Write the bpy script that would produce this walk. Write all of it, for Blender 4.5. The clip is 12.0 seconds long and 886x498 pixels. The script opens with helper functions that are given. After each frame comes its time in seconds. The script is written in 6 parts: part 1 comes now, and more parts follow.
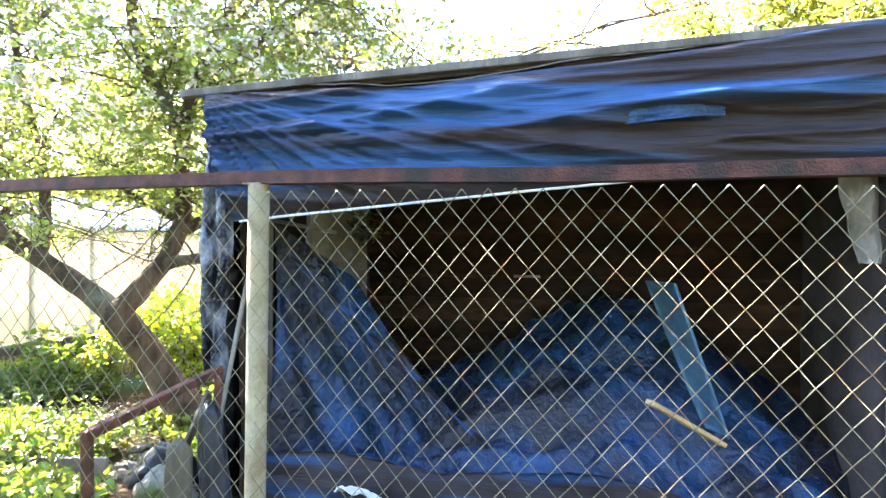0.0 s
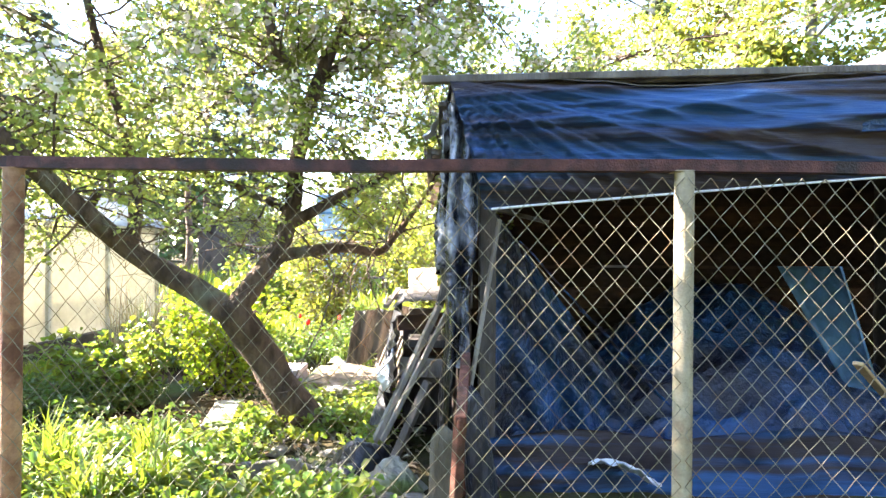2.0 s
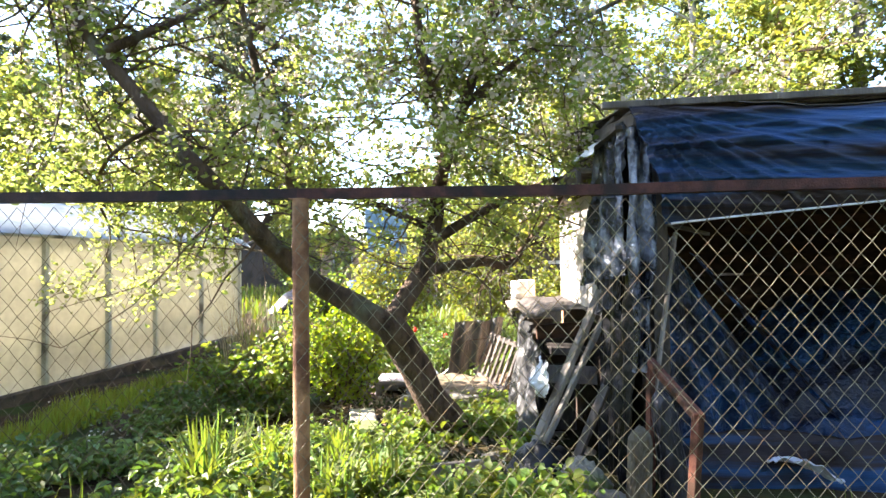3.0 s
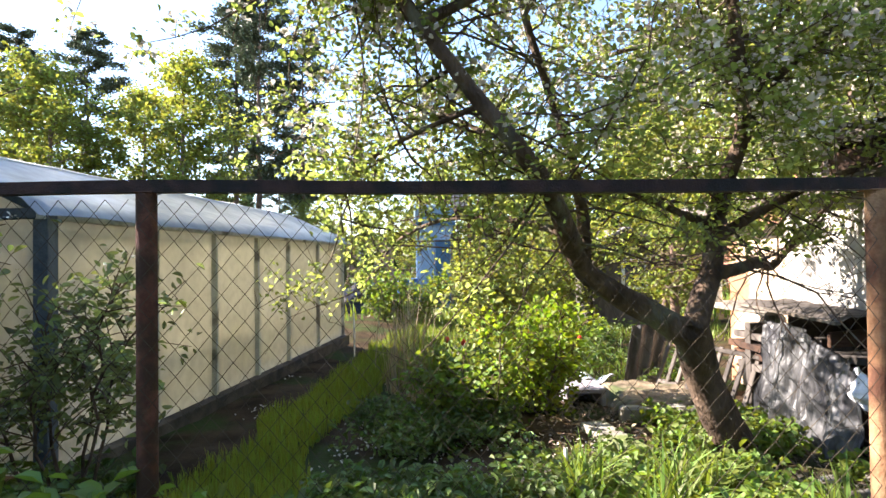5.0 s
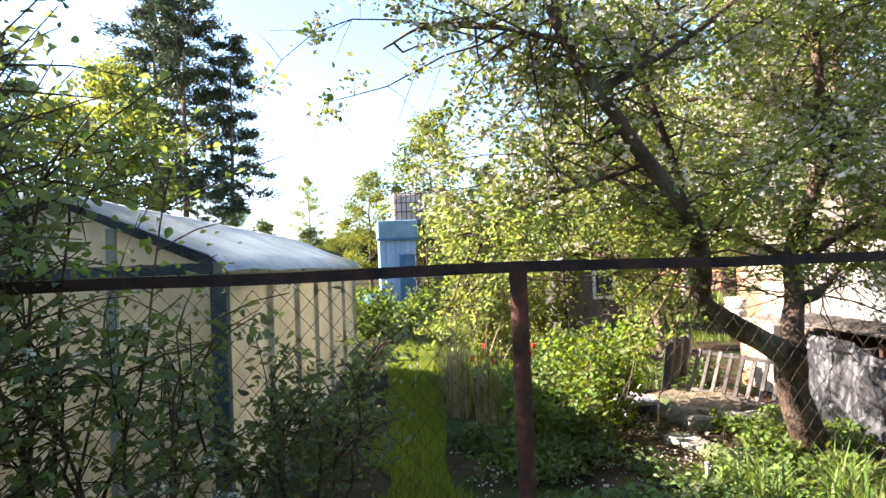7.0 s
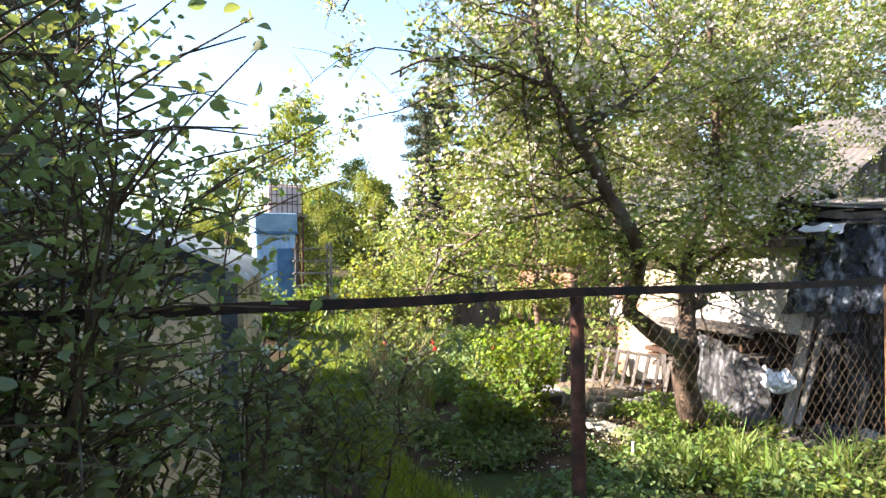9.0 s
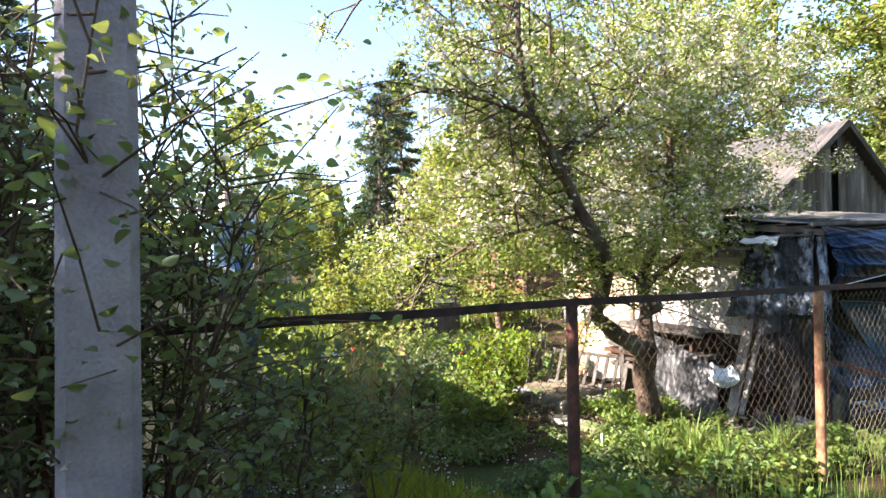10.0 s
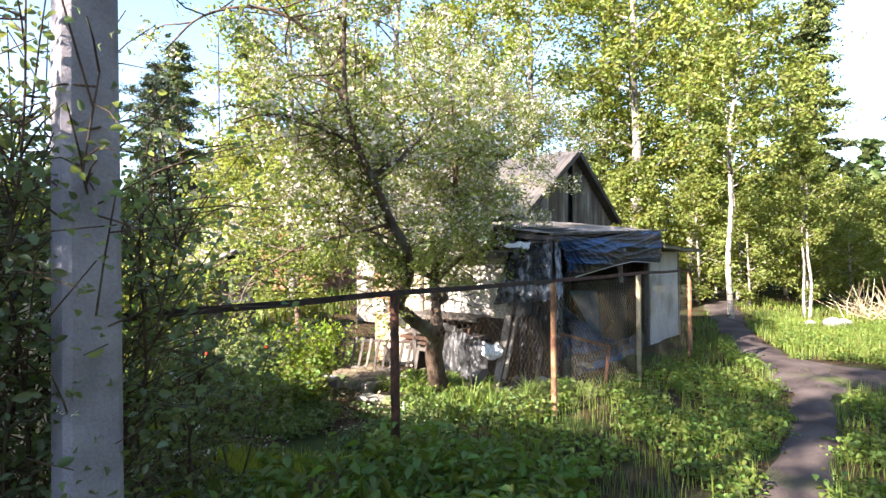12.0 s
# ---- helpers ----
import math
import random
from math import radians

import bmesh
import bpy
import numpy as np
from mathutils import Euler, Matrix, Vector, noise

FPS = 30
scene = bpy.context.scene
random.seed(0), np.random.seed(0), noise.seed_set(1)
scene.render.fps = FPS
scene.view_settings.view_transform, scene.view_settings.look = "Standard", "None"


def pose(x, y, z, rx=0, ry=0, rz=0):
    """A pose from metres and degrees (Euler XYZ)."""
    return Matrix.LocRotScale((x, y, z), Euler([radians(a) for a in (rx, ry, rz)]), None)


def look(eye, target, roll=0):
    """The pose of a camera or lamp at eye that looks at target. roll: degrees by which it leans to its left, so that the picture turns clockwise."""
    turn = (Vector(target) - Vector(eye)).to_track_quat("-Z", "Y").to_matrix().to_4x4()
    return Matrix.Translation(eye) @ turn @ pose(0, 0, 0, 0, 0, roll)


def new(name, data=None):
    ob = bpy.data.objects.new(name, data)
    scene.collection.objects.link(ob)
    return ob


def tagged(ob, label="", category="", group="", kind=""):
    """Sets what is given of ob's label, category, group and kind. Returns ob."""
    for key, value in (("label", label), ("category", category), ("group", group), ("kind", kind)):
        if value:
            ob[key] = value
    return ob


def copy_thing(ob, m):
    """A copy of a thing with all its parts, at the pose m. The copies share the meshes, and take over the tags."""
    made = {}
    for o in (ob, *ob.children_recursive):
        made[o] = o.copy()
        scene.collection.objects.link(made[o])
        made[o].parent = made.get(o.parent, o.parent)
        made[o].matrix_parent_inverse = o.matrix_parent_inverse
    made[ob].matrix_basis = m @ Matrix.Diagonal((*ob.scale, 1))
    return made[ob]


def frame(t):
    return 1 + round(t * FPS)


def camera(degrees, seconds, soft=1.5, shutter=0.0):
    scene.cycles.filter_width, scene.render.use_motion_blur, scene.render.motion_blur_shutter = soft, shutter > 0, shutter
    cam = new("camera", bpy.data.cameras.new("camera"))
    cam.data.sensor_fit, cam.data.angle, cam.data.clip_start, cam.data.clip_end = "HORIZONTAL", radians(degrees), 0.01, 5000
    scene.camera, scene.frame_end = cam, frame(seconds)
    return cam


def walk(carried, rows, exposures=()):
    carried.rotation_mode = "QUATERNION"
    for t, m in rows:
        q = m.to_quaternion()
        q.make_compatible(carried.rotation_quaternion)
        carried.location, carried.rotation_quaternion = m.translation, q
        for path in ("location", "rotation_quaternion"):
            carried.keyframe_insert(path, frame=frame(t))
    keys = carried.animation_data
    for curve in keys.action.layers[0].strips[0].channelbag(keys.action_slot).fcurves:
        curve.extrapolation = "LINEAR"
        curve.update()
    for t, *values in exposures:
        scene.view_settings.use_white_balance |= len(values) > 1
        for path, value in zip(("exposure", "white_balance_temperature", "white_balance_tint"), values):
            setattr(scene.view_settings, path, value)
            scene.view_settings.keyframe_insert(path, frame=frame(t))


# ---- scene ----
cam = camera(77.3, 12.0, soft=1.5)
PATH = [
    (0, (0.233, 0.235, 1.417), (-0.203, 2.187, 1.423), 0.4),
    (0.5, (-0.089, 0.21, 1.395), (-0.479, 2.172, 1.404), 0.3),
    (1, (-0.464, 0.195, 1.369), (-0.744, 2.175, 1.383), 0.3),
    (1.5, (-0.945, -0.001, 1.348), (-1.009, 1.998, 1.368), 0.3),
    (2, (-1.429, -0.056, 1.351), (-1.403, 1.944, 1.358), 0.3),
    (2.5, (-1.947, -0.124, 1.361), (-1.887, 1.875, 1.371), 0.0),
    (3, (-2.221, -0.272, 1.37), (-2.27, 1.727, 1.418), -0.9),
    (3.5, (-2.705, -0.146, 1.393), (-2.761, 1.853, 1.414), -0.6),
    (5.3, (-4.309, 0.079, 1.436), (-4.303, 2.078, 1.474), -0.8),
    (5.5, (-4.442, 0.061, 1.504), (-4.426, 2.061, 1.532), -0.8),
    (6, (-4.82, 0.086, 1.531), (-4.738, 2.084, 1.543), -0.8),
    (6.5, (-5.151, 0.027, 1.551), (-4.968, 2.019, 1.583), -1.0),
    (6.7, (-5.306, -0.015, 1.599), (-5.072, 1.971, 1.654), -1.8),
    (8.3, (-6.141, -0.13, 1.786), (-5.588, 1.792, 1.823), -0.8),
    (8.5, (-6.202, -0.115, 1.79), (-5.575, 1.783, 1.833), -1.1),
    (9, (-6.434, -0.137, 1.821), (-5.629, 1.694, 1.834), -0.7),
    (9.5, (-6.639, -0.18, 1.855), (-5.748, 1.611, 1.874), -0.7),
    (10, (-6.862, -0.319, 1.882), (-5.892, 1.429, 1.91), -0.9),
    (10.5, (-7.037, -0.479, 1.856), (-6.025, 1.245, 1.885), -0.8),
    (11, (-7.241, -0.611, 1.881), (-6.113, 1.041, 1.902), -0.9),
    (11.5, (-7.469, -0.702, 1.909), (-6.099, 0.754, 1.919), -0.4),
    (12, (-7.633, -0.795, 1.916), (-6.078, 0.462, 1.927), -0.6),
]
EXPOSURE = [(0.0, 4.8, 6600, 17), (1.0, 4.55, 6600, 17), (2.0, 4.15, 6650, 17), (2.5, 3.65, 6700, 17), (3.5, 3.05, 6650, 17), (5.5, 2.5, 6600, 17), (8.5, 2.6, 6600, 17), (12.0, 2.62, 6550, 17)]
walk(cam, [(t, look(eye, target, roll)) for t, eye, target, roll in PATH], EXPOSURE)

# ---------- world, sun, exposure ----------
SUN_AZ, SUN_EL = radians(166.0), radians(30.0)   # direction to the sun in the x-y plane
sun_dir = Vector((math.cos(SUN_AZ) * math.cos(SUN_EL), math.sin(SUN_AZ) * math.cos(SUN_EL), math.sin(SUN_EL)))
sun = new("sun", bpy.data.lights.new("sun", "SUN"))
sun.data.energy, sun.data.angle, sun.data.color = 4.8, radians(0.6), (1.0, 0.93, 0.82)
sun.matrix_world = look(sun_dir * 60, (0, 0, 0))
world = bpy.data.worlds.new("sky")
scene.world = world
world.use_nodes = True
wn = world.node_tree
sky = wn.nodes.new("ShaderNodeTexSky")
sky.sky_type, sky.sun_disc, sky.sun_elevation = "NISHITA", False, SUN_EL
sky.sun_rotation = math.pi / 2 - SUN_AZ
sky.dust_density, sky.air_density, sky.ozone_density = 0.25, 1.0, 2.5
wn.links.new(sky.outputs[0], wn.nodes["Background"].inputs[0])
wn.nodes["Background"].inputs[1].default_value = 0.10

rng = np.random.default_rng(7)


# ---------- materials ----------
def material(name, c1, c2, scale=6.0, rough=0.8, metal=0.0, bump=0.25, stretch=(1, 1, 1), c3=None, spots=0.62,
             vary=0.0, translucent=0.0, tint=None, fine=9.0, specular=0.35, island=0.0, turn=(0, 0, 0)):
    """Two colours by broad noise, fine grain, an optional third for stains, painted fold shade and glints, and relief.
    """
    m = bpy.data.materials.new(name)
    m.use_nodes = True
    n, k = m.node_tree.nodes, m.node_tree.links.new
    b, out = n["Principled BSDF"], n["Material Output"]
    tc, mp = n.new("ShaderNodeTexCoord"), n.new("ShaderNodeMapping")
    mp.inputs["Scale"].default_value = stretch
    mp.inputs["Rotation"].default_value = turn
    k(tc.outputs["Object"], mp.inputs[0])
    n1, n2 = n.new("ShaderNodeTexNoise"), n.new("ShaderNodeTexNoise")
    for nd, s in ((n1, scale), (n2, scale * fine)):
        nd.inputs["Scale"].default_value, nd.inputs["Detail"].default_value = s, 5.0
        k(mp.outputs[0], nd.inputs[0])
    ramp = n.new("ShaderNodeValToRGB")
    ramp.color_ramp.elements[0].position, ramp.color_ramp.elements[1].position = 0.36, 0.66
    ramp.color_ramp.elements[0].color, ramp.color_ramp.elements[1].color = (*c1, 1), (*c2, 1)
    k(n1.outputs[0], ramp.inputs[0])
    col = ramp.outputs[0]
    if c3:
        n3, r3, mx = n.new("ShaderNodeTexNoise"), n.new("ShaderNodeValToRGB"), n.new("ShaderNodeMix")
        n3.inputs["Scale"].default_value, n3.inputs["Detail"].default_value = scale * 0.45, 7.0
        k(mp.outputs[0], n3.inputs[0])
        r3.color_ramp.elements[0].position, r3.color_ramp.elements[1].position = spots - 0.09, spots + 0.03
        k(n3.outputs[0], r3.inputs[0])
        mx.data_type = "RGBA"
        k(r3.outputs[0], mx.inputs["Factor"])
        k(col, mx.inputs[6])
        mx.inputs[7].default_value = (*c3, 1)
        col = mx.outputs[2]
    hv = n.new("ShaderNodeHueSaturation")
    k(col, hv.inputs["Color"])
    grain = n.new("ShaderNodeMapRange")
    grain.inputs[3].default_value, grain.inputs[4].default_value = 0.72, 1.28
    k(n2.outputs[0], grain.inputs[0])
    val = grain.outputs[0]
    if vary or island:
        src = n.new("ShaderNodeNewGeometry").outputs["Random Per Island"] if island else n.new("ShaderNodeObjectInfo").outputs["Random"]
        mr, mu = n.new("ShaderNodeMapRange"), n.new("ShaderNodeMath")
        a = island or vary
        mr.inputs[3].default_value, mr.inputs[4].default_value = 1 - a, 1 + a
        k(src, mr.inputs[0])
        mu.operation = "MULTIPLY"
        k(mr.outputs[0], mu.inputs[0]), k(val, mu.inputs[1])
        val = mu.outputs[0]
        if island:
            hr = n.new("ShaderNodeMapRange")
            hr.inputs[3].default_value, hr.inputs[4].default_value = 0.5 - 0.035 * a / 0.3, 0.5 + 0.03 * a / 0.3
            k(src, hr.inputs[0]), k(hr.outputs[0], hv.inputs["Hue"])
    k(val, hv.inputs["Value"])
    k(hv.outputs[0], b.inputs["Base Color"])
    b.inputs["Roughness"].default_value, b.inputs["Metallic"].default_value = rough, metal
    b.inputs["Specular IOR Level"].default_value = specular
    if bump:
        bp, ad = n.new("ShaderNodeBump"), n.new("ShaderNodeMath")
        ad.operation = "ADD"
        k(n1.outputs[0], ad.inputs[0]), k(n2.outputs[0], ad.inputs[1])
        bp.inputs["Strength"].default_value, bp.inputs["Distance"].default_value = bump, 0.02
        k(ad.outputs[0], bp.inputs["Height"])
        k(bp.outputs[0], b.inputs["Normal"])
    if translucent:
        tr, mixs, hs = n.new("ShaderNodeBsdfTranslucent"), n.new("ShaderNodeMixShader"), n.new("ShaderNodeMix")
        hs.data_type, hs.blend_type = "RGBA", "MULTIPLY"
        hs.inputs["Factor"].default_value = 1.0
        hs.inputs[7].default_value = (*(tint or (1, 1, 1)), 1)
        k(hv.outputs[0], hs.inputs[6]), k(hs.outputs[2], tr.inputs[0])
        mixs.inputs[0].default_value = translucent
        k(b.outputs[0], mixs.inputs[1]), k(tr.outputs[0], mixs.inputs[2]), k(mixs.outputs[0], out.inputs[0])
    return m


def thin(m, share):
    """Lets a share of the light pass straight through a thin film."""
    n, k = m.node_tree.nodes, m.node_tree.links.new
    out, tr, mx = n["Material Output"], n.new("ShaderNodeBsdfTransparent"), n.new("ShaderNodeMixShader")
    tr.inputs[0].default_value = (1.0, 0.98, 0.90, 1)
    mx.inputs[0].default_value = share
    k(out.inputs[0].links[0].from_socket, mx.inputs[1]), k(tr.outputs[0], mx.inputs[2]), k(mx.outputs[0], out.inputs[0])
    return m


LEAF = dict(bump=0, rough=0.5, fine=1.0, specular=0.3)
M_GROUND = material("soil_and_litter", (0.030, 0.020, 0.012), (0.085, 0.058, 0.034), 3.0, 0.95, bump=0.8, c3=(0.045, 0.060, 0.02), spots=0.58, fine=14, specular=0.04)
M_ROAD = material("trodden_earth", (0.062, 0.048, 0.044), (0.120, 0.094, 0.086), 2.0, 0.95, bump=0.5, c3=(0.08, 0.09, 0.04), spots=0.66, fine=20, specular=0.05)
M_RUST = material("rusty_red_paint", (0.10, 0.035, 0.022), (0.19, 0.075, 0.05), 22, 0.75, 0.1, 0.3, c3=(0.07, 0.035, 0.022), spots=0.56)
M_RAIL = material("dark_rusty_rail_paint", (0.055, 0.022, 0.018), (0.115, 0.044, 0.035), 18, 0.65, 0.2, 0.3, c3=(0.03, 0.02, 0.018), spots=0.58)
M_POSTG = material("pale_weathered_post_paint", (0.30, 0.25, 0.16), (0.42, 0.36, 0.25), 14, 0.75, 0, 0.2, c3=(0.24, 0.15, 0.09), spots=0.6)
M_POSTO = material("orange_rust_post", (0.26, 0.12, 0.06), (0.42, 0.24, 0.13), 14, 0.8, 0, 0.3, c3=(0.14, 0.06, 0.035), spots=0.55)
# darker copy of the netting wire, with the left bays' shade in its colour
M_WIRE_SHADE = material("shaded_dark_wire", (0.05, 0.04, 0.03), (0.12, 0.09, 0.06), 30, 0.7, 0.2, 0)
M_WIRE = material("zinc_wire", (0.17, 0.155, 0.105), (0.30, 0.28, 0.20), 30, 0.5, 0.5, 0, c3=(0.20, 0.13, 0.07), spots=0.62)
# dark stretched streaks paint both dirt and the shade in the folds
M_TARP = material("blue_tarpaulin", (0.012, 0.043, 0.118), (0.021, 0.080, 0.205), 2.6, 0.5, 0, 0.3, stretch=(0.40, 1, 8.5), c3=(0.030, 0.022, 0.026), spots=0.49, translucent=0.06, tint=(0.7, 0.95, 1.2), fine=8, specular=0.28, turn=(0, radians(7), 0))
M_TARP_D = material("dark_blue_tarpaulin", (0.008, 0.024, 0.062), (0.018, 0.070, 0.185), 3.4, 0.28, 0, 0.9, c3=(0.022, 0.022, 0.034), spots=0.53, translucent=0.08, fine=10, specular=0.35)
# the pale third colour paints highlights along the film's creases
M_FILM = material("black_plastic_film_with_crease_glints", (0.010, 0.010, 0.014), (0.050, 0.050, 0.062), 7.0, 0.32, 0, 1.0, stretch=(1, 1, 0.3), c3=(0.24, 0.24, 0.27), spots=0.655, fine=4, specular=0.4)
# bright silver beside near-black paints the crinkle highlights of the lit film
M_FILM_S = material("silver_blue_film_with_glints", (0.020, 0.024, 0.038), (0.34, 0.37, 0.44), 11.0, 0.22, 0, 1.0, stretch=(1, 1, 0.75), c3=(0.012, 0.014, 0.022), spots=0.52, fine=4, specular=0.6)
M_FILM_G = material("grey_plastic_film", (0.040, 0.040, 0.042), (0.115, 0.115, 0.117), 7.0, 0.42, 0, 0.6, stretch=(1, 1, 0.4), c3=(0.03, 0.03, 0.035), spots=0.60, fine=4, specular=0.35)
M_FILM_B = material("black_plastic_film", (0.006, 0.006, 0.008), (0.015, 0.015, 0.019), 3.5, 0.38, 0, 0.4, c3=(0.010, 0.010, 0.012), spots=0.6, specular=0.3)
M_BAG = material("white_plastic_sack", (0.62, 0.63, 0.68), (0.82, 0.82, 0.84), 7, 0.45, 0, 0.3)
M_WOODG = material("grey_weathered_wood", (0.13, 0.11, 0.092), (0.27, 0.24, 0.205), 5, 0.9, 0, 0.5, stretch=(1, 1, 0.25), vary=0.25, c3=(0.10, 0.08, 0.06), spots=0.6)
M_WOODD = material("dark_grey_wood", (0.055, 0.046, 0.040), (0.135, 0.115, 0.10), 6, 0.9, 0, 0.5, stretch=(1, 1, 0.25), vary=0.3)
# brown boards darkened in colour to hold the shade at the end wall
M_ENDSHADE = material("shade_dark_end_boards", (0.022, 0.014, 0.010), (0.065, 0.042, 0.030), 6, 0.9, 0, 0.4, stretch=(1, 0.3, 1), vary=0.3)
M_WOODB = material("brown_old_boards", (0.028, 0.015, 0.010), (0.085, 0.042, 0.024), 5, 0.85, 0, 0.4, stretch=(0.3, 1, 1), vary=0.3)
M_WOODY = material("fresh_split_wood", (0.42, 0.27, 0.13), (0.58, 0.40, 0.20), 8, 0.8, 0, 0.3, stretch=(0.3, 1, 1))
M_PLASTER = material("whitewashed_board_wall", (0.30, 0.275, 0.25), (0.46, 0.425, 0.39), 2.2, 0.9, 0, 0.35, c3=(0.40, 0.34, 0.27), spots=0.64, fine=14)
M_BEIGE = material("peeling_beige_wall", (0.50, 0.38, 0.26), (0.66, 0.53, 0.38), 3.0, 0.9, 0, 0.3, c3=(0.36, 0.17, 0.09), spots=0.6)
M_FELT = material("grey_roofing_felt", (0.15, 0.13, 0.125), (0.28, 0.25, 0.235), 4, 0.95, 0, 0.5, c3=(0.10, 0.085, 0.06), spots=0.58)
M_SLATE = material("grey_corrugated_roof", (0.055, 0.049, 0.047), (0.10, 0.088, 0.084), 2.0, 0.9, 0, 0.3, c3=(0.11, 0.095, 0.085), spots=0.6)
M_GHFILM = material("milky_greenhouse_film", (0.60, 0.59, 0.54), (0.70, 0.69, 0.63), 1.3, 0.4, 0, 0.12, c3=(0.60, 0.59, 0.48), spots=0.66, translucent=0.60, tint=(1.0, 0.98, 0.90), specular=0.4)
M_GHROOF = material("glossy_roof_film", (0.55, 0.60, 0.64), (0.72, 0.76, 0.79), 1.2, 0.22, 0, 0.15, c3=(0.42, 0.46, 0.46), spots=0.6, translucent=0.62, specular=0.6)
thin(M_GHFILM, 0.16), thin(M_GHROOF, 0.26)
M_GHFRAME = material("grey_green_frame_paint", (0.42, 0.42, 0.35), (0.56, 0.55, 0.47), 8, 0.8, 0, 0.3, c3=(0.15, 0.14, 0.11))
M_GHDARK = material("dark_grey_corner_post", (0.07, 0.085, 0.10), (0.13, 0.15, 0.165), 8, 0.75, 0, 0.3)
M_CONC = material("grey_concrete_pole", (0.24, 0.215, 0.235), (0.36, 0.325, 0.35), 5, 0.9, 0, 0.35, c3=(0.20, 0.18, 0.18), spots=0.62, fine=20)
M_STONE = material("mossy_stone", (0.20, 0.18, 0.15), (0.36, 0.33, 0.27), 5, 0.95, 0, 0.6, c3=(0.13, 0.16, 0.05), spots=0.55)
M_BARK = material("apple_bark", (0.058, 0.036, 0.024), (0.145, 0.098, 0.068), 11, 0.95, 0, 1.0, stretch=(1, 1, 0.45), c3=(0.15, 0.145, 0.10), spots=0.64, fine=5)
M_BIRCH = material("white_birch_bark", (0.25, 0.22, 0.18), (0.42, 0.38, 0.32), 6, 0.85, 0, 0.3, stretch=(1, 1, 2.5), c3=(0.06, 0.05, 0.045), spots=0.60)
M_OLDBIRCH = material("old_grey_birch_bark", (0.20, 0.175, 0.15), (0.38, 0.34, 0.30), 5, 0.9, 0, 0.5, c3=(0.07, 0.06, 0.05), spots=0.56)
M_PINEB = material("pine_bark", (0.10, 0.07, 0.055), (0.24, 0.155, 0.11), 4, 0.95, 0, 0.6)
M_APPLE = material("apple_leaf", (0.175, 0.225, 0.072), (0.245, 0.29, 0.11), 1.2, translucent=0.62, tint=(1.55, 1.5, 0.85), island=0.24, **LEAF)
M_BLOSSOM = material("apple_blossom", (0.66, 0.58, 0.50), (0.82, 0.76, 0.68), 2.0, translucent=0.35, island=0.12, **LEAF)
M_SHRUB = material("dark_shrub_leaf", (0.135, 0.172, 0.098), (0.205, 0.242, 0.14), 1.5, translucent=0.48, tint=(1.6, 1.55, 0.6), island=0.35, **LEAF)
M_SHRUB2 = material("light_shrub_leaf", (0.130, 0.190, 0.062), (0.205, 0.265, 0.090), 1.5, translucent=0.48, tint=(1.6, 1.55, 0.6), island=0.32, **LEAF)
M_HERB = material("ground_elder_leaf", (0.105, 0.160, 0.034), (0.175, 0.235, 0.055), 1.3, translucent=0.40, tint=(1.6, 1.5, 0.55), island=0.32, **LEAF)
M_HERBD = material("dark_herb_leaf", (0.080, 0.122, 0.040), (0.140, 0.190, 0.060), 1.3, translucent=0.30, tint=(1.5, 1.6, 0.5), island=0.32, **LEAF)
M_CURRANT = material("yellow_green_currant_leaf", (0.16, 0.235, 0.030), (0.25, 0.32, 0.05), 1.5, translucent=0.45, tint=(1.5, 1.45, 0.45), island=0.28, **LEAF)
M_GRASS = material("lawn_grass", (0.115, 0.165, 0.030), (0.18, 0.23, 0.046), 0.8, translucent=0.28, tint=(1.6, 1.45, 0.45), island=0.35, **LEAF)
M_LAWN = material("young_yellow_green_grass", (0.15, 0.20, 0.030), (0.22, 0.27, 0.048), 0.8, translucent=0.36, tint=(1.6, 1.45, 0.45), island=0.30, **LEAF)
M_LITTER = material("brown_leaf_litter", (0.13, 0.10, 0.065), (0.25, 0.195, 0.13), 3, bump=0, island=0.3, fine=1.0)
# rail paint darkened for the bays seen from their shadow side
M_RAIL_SHADE = material("shaded_rail_paint", (0.030, 0.016, 0.015), (0.062, 0.030, 0.026), 18, 0.6, 0.2, 0.3, c3=(0.016, 0.013, 0.013), spots=0.58)
M_STRAW = material("dry_stalks", (0.30, 0.24, 0.14), (0.46, 0.38, 0.25), 3, bump=0, island=0.3, fine=1.0)
M_BIRCHL = material("birch_leaf", (0.158, 0.192, 0.048), (0.235, 0.268, 0.078), 0.3, translucent=0.45, tint=(1.6, 1.45, 0.6), island=0.34, **LEAF)
M_PINE = material("pine_needle", (0.062, 0.085, 0.050), (0.115, 0.14, 0.075), 0.4, translucent=0.15, island=0.35, **LEAF)
M_SPRUCE = material("spruce_needle", (0.085, 0.115, 0.045), (0.16, 0.19, 0.07), 0.4, translucent=0.25, island=0.35, **LEAF)
M_BLUEP = material("pale_blue_painted_boards", (0.25, 0.38, 0.52), (0.36, 0.49, 0.62), 3, 0.8, 0, 0.2, stretch=(1, 1, 0.3))
M_BLUED = material("blue_roof_sheet", (0.05, 0.13, 0.24), (0.09, 0.20, 0.32), 3, 0.6, 0, 0.2)
M_PINK = material("salmon_painted_wall", (0.50, 0.30, 0.21), (0.64, 0.42, 0.32), 3, 0.85, 0, 0.2)
M_BRICK = material("red_brown_wall", (0.26, 0.11, 0.07), (0.40, 0.19, 0.13), 5, 0.9, 0, 0.3)
M_WHITEP = material("aged_white_paint", (0.62, 0.62, 0.60), (0.78, 0.78, 0.76), 5, 0.7, 0, 0.15)
